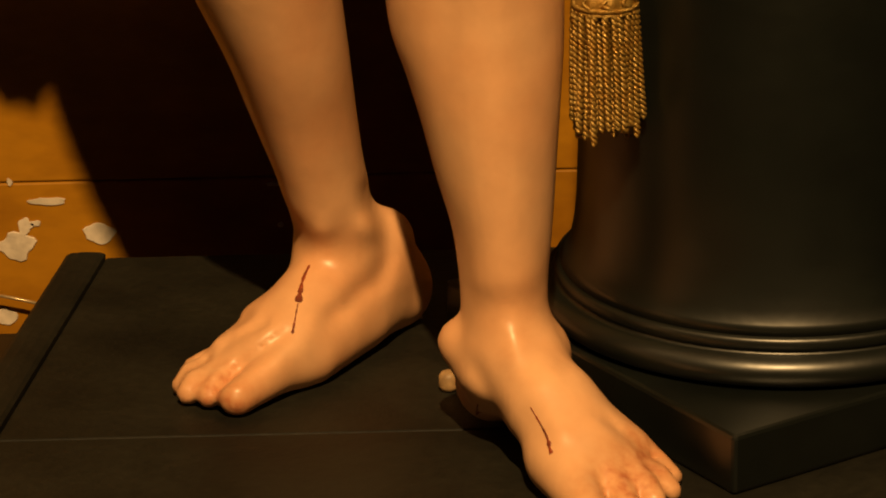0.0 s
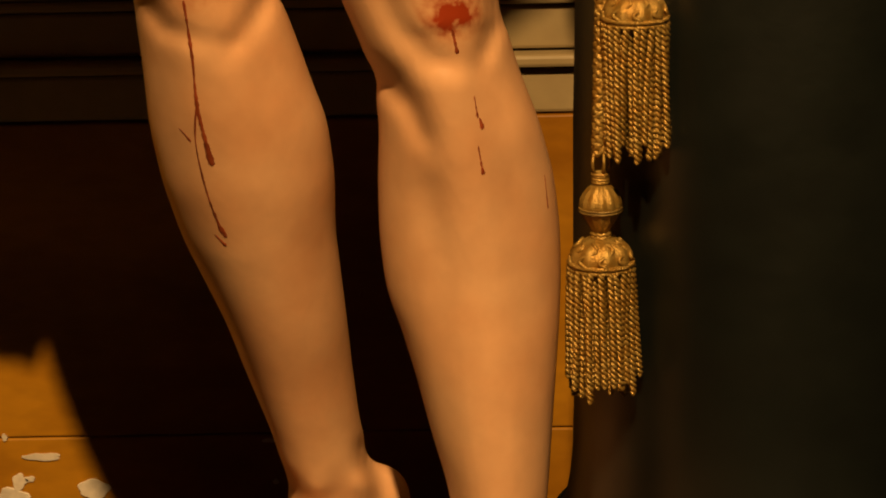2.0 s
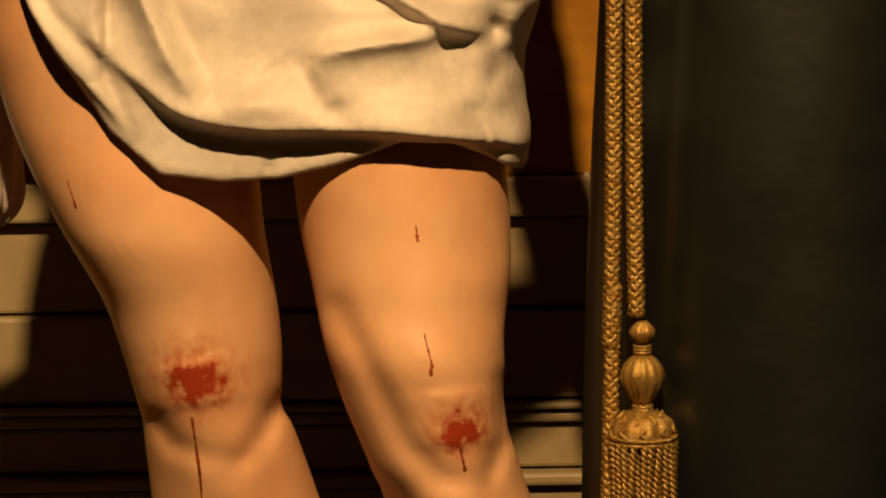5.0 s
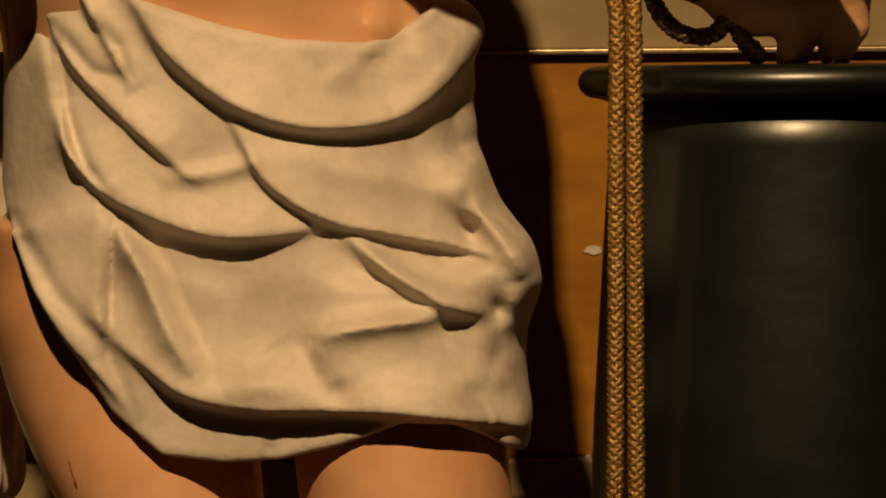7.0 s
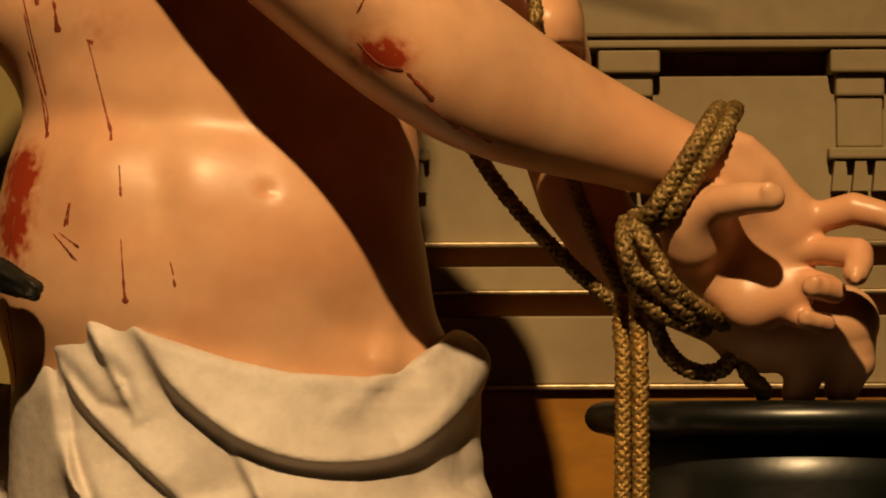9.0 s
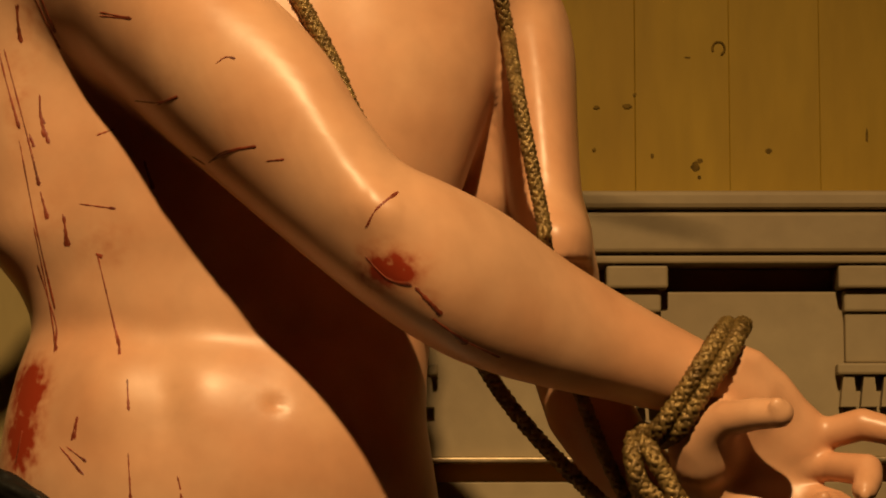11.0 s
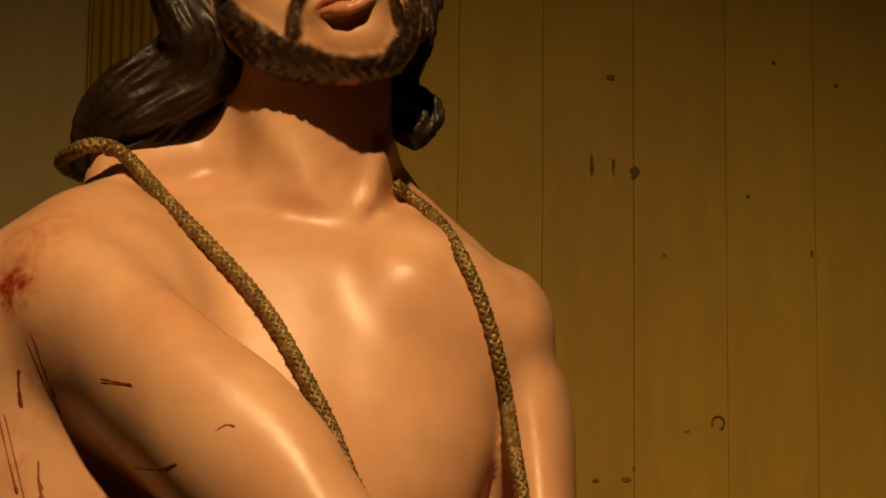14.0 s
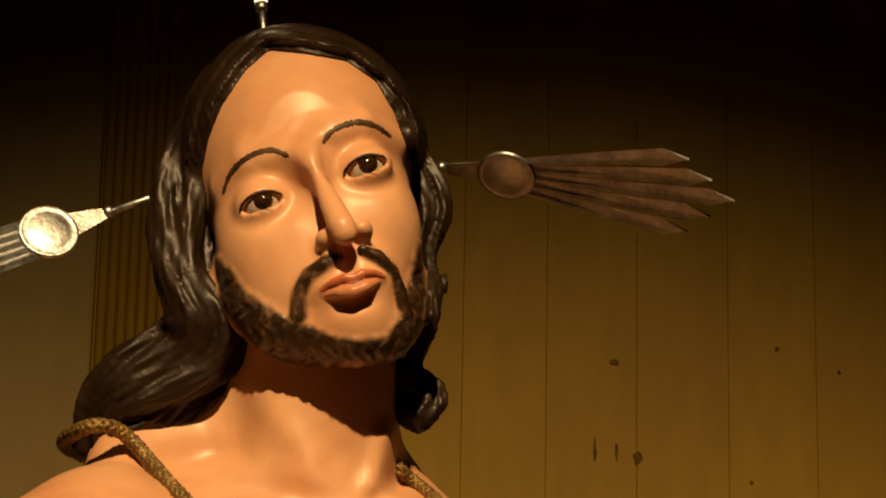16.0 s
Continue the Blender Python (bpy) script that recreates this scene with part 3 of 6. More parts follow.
FOLDS_D = [(-0.230, 0.852), (-0.220, 0.819), (-0.195, 0.794), (-0.160, 0.778), (-0.129, 0.770), (-0.091, 0.771), (-0.060, 0.778)]
FOLDS_E = [(-0.197, 0.807), (-0.198, 0.775), (-0.200, 0.741), (-0.202, 0.713), (-0.203, 0.692)]
FOLDS_F = [(-0.210, 0.723), (-0.196, 0.709), (-0.175, 0.692), (-0.151, 0.674), (-0.110, 0.665), (-0.058, 0.665), (-0.016, 0.663), (0.043, 0.653), (0.067, 0.644)]
FOLDS_G = [(-0.053, 0.772), (-0.025, 0.748), (0.013, 0.725), (0.040, 0.717)]
FOLDS_H = [(-0.073, 0.707), (-0.040, 0.714), (0.007, 0.718)]
FOLDS_I = [(-0.198, 0.781), (-0.178, 0.751), (-0.161, 0.714), (-0.146, 0.684)]
FOLDS_J = [(-0.220, 0.934), (-0.205, 0.903), (-0.192, 0.881), (-0.184, 0.865), (-0.180, 0.857)]
FOLDS_K = [(-0.071, 0.706), (-0.064, 0.687), (-0.058, 0.673)]
FOLDS_L = [(0.033, 0.717), (0.037, 0.696), (0.028, 0.672)]
FOLDS_N = [(-0.235, 0.900), (-0.230, 0.862), (-0.223, 0.824), (-0.212, 0.807)]
FOLDS_O = [(-0.259, 0.762), (-0.227, 0.711), (-0.197, 0.678), (-0.174, 0.646)]
FOLDS_P = [(-0.024, 0.848), (-0.000, 0.860), (0.016, 0.881), (0.014, 0.898)]
FOLDS_Q = [(-0.101, 0.826), (-0.056, 0.809), (-0.014, 0.801), (0.020, 0.791)]
FOLDS_R = [(0.024, 0.860), (0.014, 0.832), (0.024, 0.808)]
FOLDS_S = [(0.018, 0.773), (0.030, 0.780), (0.048, 0.759), (0.058, 0.738)]
FOLDS_T = [(-0.127, 0.674), (-0.085, 0.691), (-0.071, 0.704)]
FOLDS_M = [(-0.031, 0.860), (-0.024, 0.881), (-0.007, 0.898)]
DRIPS = (
    (0.0019, (-0.151, 1.930, 0.483), (-0.147, 1.930, 0.447), (-0.145, 1.930, 0.415), (-0.139, 1.930, 0.385), (-0.137, 1.930, 0.377)),
    (0.0011, (-0.148, 1.970, 0.413), (-0.150, 1.970, 0.383), (-0.144, 1.970, 0.349), (-0.135, 1.970, 0.321)),
    (0.0021, (-0.135, 1.970, 0.326), (-0.133, 1.970, 0.319)),
    (0.0014, (-0.140, 1.970, 0.321), (-0.133, 1.970, 0.313)),
    (0.0009, (-0.160, 1.970, 0.392), (-0.153, 1.970, 0.383)),
    (0.0008, (0.028, 1.900, 0.426), (0.030, 1.900, 0.412)),
    (0.0020, (0.031, 1.900, 0.412), (0.033, 1.900, 0.405)),
    (0.0008, (0.030, 1.900, 0.394), (0.032, 1.900, 0.381)),
    (0.0020, (0.032, 1.900, 0.381), (0.033, 1.900, 0.376)),
    (0.0009, (0.072, 1.930, 0.367), (0.074, 1.930, 0.345)),
    (0.0008, (-0.006, 1.880, 0.543), (-0.001, 1.880, 0.521)),
    (0.0018, (-0.002, 1.880, 0.522), (-0.002, 1.880, 0.516)),
    (0.0012, (-0.010, 1.910, 0.604), (-0.009, 1.910, 0.594)),
    (0.0010, (-0.226, 1.950, 0.630), (-0.221, 1.950, 0.612)),
    (0.0015, (0.015, 1.885, 0.471), (0.018, 1.885, 0.456)),
    (0.0023, (-0.094, 2.100, 0.072), (-0.099, 2.100, 0.061), (-0.103, 2.100, 0.044)),
    (0.0009, (-0.103, 2.100, 0.044), (-0.108, 2.100, 0.020)),
    (0.0012, (0.055, 1.870, 0.058), (0.064, 1.870, 0.040), (0.067, 1.870, 0.030)),
    (0.0022, (0.066, 1.870, 0.032), (0.068, 1.870, 0.025)),
    (0.0014, (0.022, 1.950, 0.027), (0.020, 1.950, 0.014)),
    (0.0009, (-0.212, 1.930, 1.092), (-0.205, 1.930, 1.064), (-0.198, 1.930, 1.036)),
    (0.0024, (-0.213, 1.930, 1.093), (-0.209, 1.930, 1.091)),
    (0.0017, (-0.198, 1.930, 1.036), (-0.198, 1.930, 1.031)),
    (0.0009, (-0.192, 1.920, 1.015), (-0.191, 1.920, 0.996)),
    (0.0007, (-0.191, 1.920, 0.970), (-0.189, 1.920, 0.939)),
    (0.0021, (-0.189, 1.920, 0.939), (-0.188, 1.920, 0.931)),
    (0.0007, (-0.161, 1.920, 0.956), (-0.159, 1.920, 0.948)),
    (0.0015, (-0.159, 1.920, 0.946), (-0.158, 1.920, 0.941)),
    (0.0010, (-0.224, 1.940, 0.994), (-0.226, 1.940, 0.980)),
    (0.0009, (-0.254, 1.950, 1.112), (-0.244, 1.950, 1.066), (-0.239, 1.950, 1.035)),
    (0.0014, (-0.235, 1.950, 1.119), (-0.234, 1.950, 1.100)),
    (0.0012, (-0.249, 1.950, 1.130), (-0.246, 1.950, 1.117)),
    (0.0007, (-0.231, 1.940, 0.971), (-0.220, 1.940, 0.958)),
    (0.0011, (-0.262, 1.970, 0.987), (-0.266, 1.970, 0.966)),
    (0.0011, (-0.268, 1.970, 0.924), (-0.261, 1.970, 0.888)),
    (0.0014, (-0.250, 1.940, 1.183), (-0.247, 1.940, 1.167)),
    (0.0012, (-0.249, 1.940, 1.133), (-0.244, 1.940, 1.116)),
    (0.0014, (-0.235, 1.940, 1.119), (-0.231, 1.940, 1.099)),
    (0.0014, (-0.184, 1.930, 1.151), (-0.178, 1.930, 1.133)),
    (0.0009, (-0.274, 1.950, 1.224), (-0.258, 1.950, 1.166), (-0.251, 1.950, 1.138)),
    (0.0012, (-0.270, 1.970, 1.256), (-0.266, 1.970, 1.232)),
    (0.0011, (-0.264, 1.980, 1.284), (-0.246, 1.980, 1.240)),
    (0.0010, (-0.170, 1.865, 1.175), (-0.158, 1.865, 1.180)),
    (0.0008, (-0.137, 1.840, 1.137), (-0.124, 1.840, 1.143), (-0.111, 1.840, 1.146)),
    (0.0007, (-0.205, 1.865, 1.229), (-0.186, 1.865, 1.227)),
    (0.0013, (-0.045, 1.825, 1.079), (-0.032, 1.825, 1.066), (-0.018, 1.825, 1.062)),
    (0.0023, (-0.016, 1.825, 1.061), (-0.001, 1.825, 1.045)),
    (0.0016, (-0.006, 1.825, 1.043), (0.014, 1.825, 1.028)),
    (0.0008, (0.014, 1.825, 1.029), (0.033, 1.825, 1.020)),
    (0.0007, (-0.044, 1.825, 1.096), (-0.039, 1.825, 1.106), (-0.026, 1.825, 1.117)),
    (0.0009, (-0.272, 1.900, 1.222), (-0.266, 1.900, 1.197), (-0.257, 1.900, 1.166)),
    (0.0008, (-0.257, 1.900, 1.159), (-0.247, 1.900, 1.110), (-0.234, 1.900, 1.056)),
    (0.0016, (-0.259, 1.900, 1.243), (-0.259, 1.900, 1.232), (-0.257, 1.900, 1.220)),
    (0.0013, (-0.245, 1.900, 1.187), (-0.244, 1.900, 1.173), (-0.239, 1.900, 1.157)),
    (0.0016, (-0.251, 1.900, 1.163), (-0.248, 1.900, 1.155)),
    (0.0010, (-0.255, 1.900, 1.260), (-0.245, 1.900, 1.239), (-0.233, 1.900, 1.215)),
    (0.0020, (-0.243, 1.900, 1.173), (-0.242, 1.900, 1.169)),
    (0.0018, (-0.240, 1.900, 1.115), (-0.239, 1.900, 1.113)),
    (0.0007, (-0.209, 1.900, 1.238), (-0.190, 1.900, 1.234)),
    (0.0009, (-0.187, 1.900, 1.183), (-0.173, 1.900, 1.182), (-0.161, 1.900, 1.186)),
    (0.0009, (-0.142, 1.900, 1.145), (-0.132, 1.900, 1.152), (-0.113, 1.900, 1.155)),
    (0.0006, (-0.138, 1.900, 1.206), (-0.132, 1.900, 1.210), (-0.126, 1.900, 1.209)),
    (0.0006, (-0.047, 1.900, 1.105), (-0.039, 1.900, 1.118), (-0.027, 1.900, 1.127)),
    (0.0006, (-0.107, 1.900, 1.146), (-0.096, 1.900, 1.147)),
    (0.0012, (-0.152, 1.900, 1.149), (-0.144, 1.900, 1.144)),
    (0.0008, (-0.220, 1.900, 1.120), (-0.198, 1.900, 1.117)),
    (0.0007, (-0.199, 1.900, 1.166), (-0.210, 1.900, 1.162)),
    (0.0007, (-0.230, 1.900, 0.973), (-0.217, 1.900, 0.957)),
    (0.0007, (-0.226, 1.900, 0.973), (-0.214, 1.900, 0.964)),
    (0.0010, (-0.257, 1.900, 0.928), (-0.253, 1.900, 0.903), (-0.251, 1.900, 0.862)),
    (0.0010, (-0.245, 1.900, 1.083), (-0.238, 1.900, 1.062), (-0.233, 1.900, 1.045), (-0.234, 1.900, 1.030)),
    (0.0013, (-0.220, 1.900, 0.991), (-0.223, 1.900, 0.977)),
)
STAINS = (  # place, reach, strength
    ((-0.150, 1.925, 0.502), (0.041, 0.090, 0.034), 1.15),
    ((-0.154, 1.925, 0.522), (0.017, 0.054, 0.014), 0.5),
    ((-0.145, 1.925, 0.484), (0.010, 0.045, 0.017), 0.8),
    ((0.018, 1.885, 0.478), (0.030, 0.060, 0.025), 1.15),
    ((0.007, 1.885, 0.483), (0.013, 0.044, 0.010), 0.4),
    ((-0.032, 1.820, 1.071), (0.028, 0.059, 0.016), 1.25),
    ((-0.044, 1.830, 1.082), (0.011, 0.042, 0.007), 0.8),
    ((-0.009, 1.815, 1.055), (0.010, 0.042, 0.010), 0.7),
    ((-0.268, 1.985, 1.304), (0.030, 0.083, 0.027), 1.5),
    ((-0.267, 1.985, 1.333), (0.021, 0.074, 0.021), 0.4),
    ((-0.252, 2.000, 1.360), (0.018, 0.074, 0.014), 0.4),
    ((-0.262, 1.970, 1.013), (0.021, 0.082, 0.032), 1.35),
    ((-0.265, 1.970, 0.983), (0.021, 0.082, 0.039), 1.2),
    ((-0.260, 1.960, 0.958), (0.014, 0.073, 0.017), 0.6),
    ((-0.211, 1.940, 1.100), (0.017, 0.063, 0.012), 0.5),
    ((-0.240, 1.950, 1.050), (0.010, 0.054, 0.008), 0.5),
    ((-0.046, 1.930, 0.901), (0.017, 0.054, 0.014), 0.18),
    ((-0.152, 2.020, 0.008), (0.040, 0.131, 0.022), 0.75),
    ((0.119, 1.840, 0.023), (0.043, 0.145, 0.023), 0.65),
    ((-0.073, 2.110, 0.085), (0.023, 0.098, 0.015), 0.2),
    ((0.046, 1.910, 0.074), (0.017, 0.071, 0.020), 0.2),
    ((-0.190, 1.900, 1.180), (0.017, 0.062, 0.010), 0.35),
    ((-0.268, 1.960, 1.197), (0.012, 0.073, 0.045), 0.5),
    ((-0.251, 1.940, 1.119), (0.021, 0.072, 0.021), 0.45),
    ((-0.216, 1.930, 1.100), (0.021, 0.072, 0.014), 0.5),
    ((-0.171, 1.870, 1.179), (0.020, 0.052, 0.007), 0.5),
    ((-0.135, 1.850, 1.138), (0.023, 0.052, 0.010), 0.4),
    ((-0.136, 1.960, 1.520), (0.021, 0.073, 0.017), 0.22),
    ((-0.041, 1.960, 1.533), (0.017, 0.073, 0.017), 0.22),
    ((-0.064, 1.930, 1.529), (0.010, 0.036, 0.009), 0.25),
    ((-0.119, 1.950, 0.540), (0.021, 0.081, 0.021), 0.15),
    ((-0.260, 1.930, 1.339), (0.035, 0.120, 0.030), 0.55),
    ((-0.265, 1.930, 1.318), (0.020, 0.120, 0.030), 0.60),
    ((-0.171, 1.930, 1.189), (0.020, 0.120, 0.006), 0.50),
    ((-0.137, 1.930, 1.153), (0.022, 0.120, 0.010), 0.35),
    ((-0.212, 1.930, 1.104), (0.030, 0.120, 0.018), 0.42),
    ((-0.258, 1.930, 1.256), (0.020, 0.120, 0.050), 0.50),
    ((-0.237, 1.930, 1.270), (0.030, 0.120, 0.030), 0.30),
    ((-0.259, 1.930, 1.003), (0.012, 0.120, 0.040), 0.90),
    ((-0.211, 1.930, 1.097), (0.026, 0.120, 0.016), 0.40),
    ((-0.024, 1.930, 1.075), (0.012, 0.120, 0.012), 1.00),
    ((-0.038, 1.930, 1.086), (0.020, 0.120, 0.010), 1.20),
)



def set_back(p):
    """Wrists, hands and what is tied to them stand back over the column's top."""
    t = min(1.0, max(0.0, (p[0] + 0.02) / 0.14))
    k = 1 + 0.042 * t * t * (3 - 2 * t)
    return (p[0] * k, p[1] * k, 0.87 + (p[2] - 0.87) * k, *p[3:])


ARM_L, FOREARM_R, PALM, HAND_F, THUMB, INDEX, MIDDLE, RING, LITTLE, NAILS, HAND_B, HAND_B2, HAND_B3 = [
    [set_back(p) for p in row] for row in (ARM_L, FOREARM_R, PALM, HAND_F, THUMB, INDEX, MIDDLE, RING, LITTLE, NAILS, HAND_B, HAND_B2, HAND_B3)]


class Field:
    """A block of space that holds the distance to a carved solid."""

    def __init__(self, lo, hi, h):
        self.lo, self.h = np.array(lo, np.float32), h
        n = np.ceil((np.array(hi) - lo) / h).astype(int) + 1
        self.ax = [np.float32(lo[i]) + np.float32(h) * np.arange(n[i], dtype=np.float32) for i in range(3)]
        self.d = np.full(n, 0.2, np.float32)

    def cut(self, lo, hi):
        sl = tuple(slice(max(0, int((lo[i] - self.lo[i]) / self.h)), max(0, int((hi[i] - self.lo[i]) / self.h) + 2)) for i in range(3))
        g = np.meshgrid(*[self.ax[i][sl[i]] for i in range(3)], indexing="ij", sparse=True)
        return sl, g

    def add(self, sl, d, k):
        old = self.d[sl]
        if k > 0:
            m = np.clip(0.5 + 0.5 * (old - d) / k, 0, 1)
            self.d[sl] = old * (1 - m) + d * m - k * m * (1 - m)
        else:
            self.d[sl] = np.minimum(old, d)

    def take(self, sl, d, k):
        old = self.d[sl]
        m = np.clip(0.5 - 0.5 * (old + d) / k, 0, 1)
        self.d[sl] = old * (1 - m) - d * m + k * m * (1 - m)

    def ball(self, c, r, tilt=0.0, k=0.02, minus=False, turn=0.0):
        """An ellipsoid, tilted about the y axis and turned about the z axis."""
        big = max(r) + k + 3 * self.h
        sl, (x, y, z) = self.cut(np.array(c) - big, np.array(c) + big)
        x, y, z = x - c[0], y - c[1], z - c[2]
        a, b = radians(tilt), radians(turn)
        x, z = x * math.cos(a) + z * math.sin(a), z * math.cos(a) - x * math.sin(a)
        x, y = x * math.cos(b) + y * math.sin(b), y * math.cos(b) - x * math.sin(b)
        q = np.sqrt((x / r[0]) ** 2 + (y / r[1]) ** 2 + (z / r[2]) ** 2)
        q2 = np.sqrt((x / r[0] ** 2) ** 2 + (y / r[1] ** 2) ** 2 + (z / r[2] ** 2) ** 2) + 1e-9
        (self.take if minus else self.add)(sl, q * (q - 1) / q2, k)

    def chain(self, pts, k=0.01, groove=0.0, lobes=7, twist=60.0, minus=False):
        """Round cones from point to point (x, y, z, r); groove cuts twisted strands into it."""
        p = np.array(pts, float)
        lo, hi = (p[:, :3] - p[:, 3:]).min(0) - k - 3 * self.h, (p[:, :3] + p[:, 3:]).max(0) + k + 3 * self.h
        sl, (x, y, z) = self.cut(lo, hi)
        best = None
        run = 0.0
        for a, b in zip(p, p[1:]):
            v = b[:3] - a[:3]
            L = np.linalg.norm(v)
            px, py, pz = x - a[0], y - a[1], z - a[2]
            t = np.clip((px * v[0] + py * v[1] + pz * v[2]) / (L * L), 0, 1)
            qx, qy, qz = px - t * v[0], py - t * v[1], pz - t * v[2]
            d = np.sqrt(qx * qx + qy * qy + qz * qz) - (a[3] + t * (b[3] - a[3]))
            if groove:
                w = v / L
                u = np.cross(w, (0, 1, 0))
                u /= np.linalg.norm(u)
                s = np.cross(w, u)
                ang = np.arctan2(qx * s[0] + qy * s[1] + qz * s[2], qx * u[0] + qy * u[1] + qz * u[2])
                d = d + groove * (np.sin(lobes * ang + twist * (run + t * L)) + 0.5 * np.sin((2 * lobes + 1) * ang - 1.3 * twist * (run + t * L)))
            run += L
            best = d if best is None else np.minimum(best, d)
        (self.take if minus else self.add)(sl, best.astype(np.float32), k)

    def mark(self, points, amp, wide, y0=0.0, y1=9.0):
        """Presses a soft groove (or raises a ridge, amp below nothing) along a line (x, z) drawn on the front."""
        p = np.array(points, float)
        lo, hi = p.min(0) - 3 * wide - 0.03, p.max(0) + 3 * wide + 0.03
        sl, (x, y, z) = self.cut((lo[0], self.ax[1][0], lo[1] - 0.05), (hi[0], self.ax[1][-1], hi[1] + 0.05))
        d = self.d[sl]
        near = (np.abs(d) < 0.035) & (y > y0) & (y < y1)
        px, py, pz = [np.broadcast_to(g, d.shape)[near] for g in (x, y, z)]
        k = 2.0 / py
        px, pz = px * k, 0.87 + (pz - 0.87) * k
        best, run, total = np.full(px.shape, 9.0), np.zeros(px.shape), max(1, len(p) - 1)
        for i in range(max(1, len(p) - 1)):
            a, v = p[i], p[min(i + 1, len(p) - 1)] - p[i]
            t = np.clip(((px - a[0]) * v[0] + (pz - a[1]) * v[1]) / (v.dot(v) + 1e-12), 0, 1)
            q = np.hypot(px - a[0] - t * v[0], pz - a[1] - t * v[1])
            run = np.where(q < best, (i + t) / total, run)
            best = np.minimum(best, q)
        end = np.minimum(1, 1.6 * np.sin(np.pi * (0.12 + 0.76 * run))) if len(p) > 1 else 1.0
        d[near] += (amp * end * np.exp(-(best / wide) ** 2)).astype(np.float32)
        self.d[sl] = d

    def slab(self, outline, y0, half, soft, k, lean=0.0):
        """A flat piece with the outline (x, z), rounded by soft; lean brings its top forward."""
        p = np.array(outline, float)
        x, z = np.meshgrid(self.ax[0], self.ax[2], indexing="ij")
        d, inside = np.full(x.shape, 9.0), np.zeros(x.shape, bool)
        for a, b in zip(p, np.roll(p, -1, 0)):
            v = b - a
            t = np.clip(((x - a[0]) * v[0] + (z - a[1]) * v[1]) / v.dot(v), 0, 1)
            d = np.minimum(d, np.hypot(x - a[0] - t * v[0], z - a[1] - t * v[1]))
            inside ^= ((a[1] > z) != (b[1] > z)) & (x < a[0] + (z - a[1]) * v[0] / (v[1] + 1e-12))
        d = np.where(inside, -d, d)[:, None, :] + soft
        e = np.abs(self.ax[1].reshape(1, -1, 1) - y0 + lean * (z - p[:, 1].mean())[:, None, :]) - (half - soft)
        q = np.hypot(np.maximum(d, 0), np.maximum(e, 0)) + np.minimum(np.maximum(d, e), 0) - soft
        self.add(tuple(slice(None) for _ in range(3)), q.astype(np.float32), k)

    def tower(self, rows, k=0.02, axis=2):
        """A limb by its sections: along z (z, x, y, rx, ry), or along x (x, y, z, ry, rz)."""
        r = np.array(rows, float)
        r = r[np.argsort(r[:, 0])]
        s = self.ax[axis]
        col = []
        for j in range(1, 5):
            fine = np.linspace(r[0, 0], r[-1, 0], 240)
            c = np.interp(fine, r[:, 0], r[:, j])
            w = max(2, int(0.024 / (fine[1] - fine[0])))
            ker = np.hanning(2 * w + 1)
            c = np.convolve(np.pad(c, w, mode="edge"), ker / ker.sum(), "valid")
            col.append(np.interp(s, fine, c).astype(np.float32))
        over = np.maximum(np.maximum(r[0, 0] - s, s - r[-1, 0]), 0).astype(np.float32)
        sh = [1, 1, 1]
        sh[axis] = -1
        c1, c2, r1, r2 = [c.reshape(sh) for c in col]
        i, j = [a for a in range(3) if a != axis]
        g = np.meshgrid(*self.ax, indexing="ij", sparse=True)
        a, b = g[i] - c1, g[j] - c2
        q = np.sqrt((a / r1) ** 2 + (b / r2) ** 2)
        q2 = np.sqrt((a / r1 ** 2) ** 2 + (b / r2 ** 2) ** 2) + 1e-9
        d = q * (q - 1) / q2
        d = np.where(over.reshape(sh) > 0, np.sqrt(np.maximum(d, 0) ** 2 + over.reshape(sh) ** 2) + np.minimum(d, 0) * 0, d)
        self.add(tuple(slice(None) for _ in range(3)), d.astype(np.float32), k)

    def skin(self):
        """The surface as vertices and quads (surface nets)."""
        d, h = self.d, self.h
        s = d < 0
        c = s[:-1, :-1, :-1]
        any_, all_ = c.copy(), c.copy()
        for i in range(8):
            o = s[(i & 1):s.shape[0] - 1 + (i & 1), (i >> 1 & 1):s.shape[1] - 1 + (i >> 1 & 1), (i >> 2):s.shape[2] - 1 + (i >> 2)]
            any_ |= o
            all_ &= o
        cell = np.argwhere(any_ & ~all_)
        idx = np.full(c.shape, -1, np.int64)
        idx[tuple(cell.T)] = np.arange(len(cell))
        acc, cnt = np.zeros((len(cell), 3)), np.zeros(len(cell))
        corner = [np.array((i & 1, i >> 1 & 1, i >> 2)) for i in range(8)]
        val = [d[tuple((cell + q).T)].astype(float) for q in corner]
        for i in range(8):
            for ax in range(3):
                j = i | (1 << ax)
                if j == i:
                    continue
                m = (val[i] < 0) != (val[j] < 0)
                t = val[i][m] / (val[i][m] - val[j][m])
                pos = np.tile(corner[i].astype(float), (m.sum(), 1))
                pos[:, ax] += t
                acc[m] += pos
                cnt[m] += 1
        verts = (cell + acc / cnt[:, None]) * h + self.lo
        faces = []
        for ax in range(3):
            lo_, hi_ = [slice(None)] * 3, [slice(None)] * 3
            lo_[ax], hi_[ax] = slice(0, -1), slice(1, None)
            a, b = s[tuple(lo_)], s[tuple(hi_)]
            e = np.argwhere(a != b)
            u, v = (ax + 1) % 3, (ax + 2) % 3
            e = e[(e[:, u] > 0) & (e[:, v] > 0) & (e[:, u] < idx.shape[u]) & (e[:, v] < idx.shape[v])]
            inside = a[tuple(e.T)]
            q = []
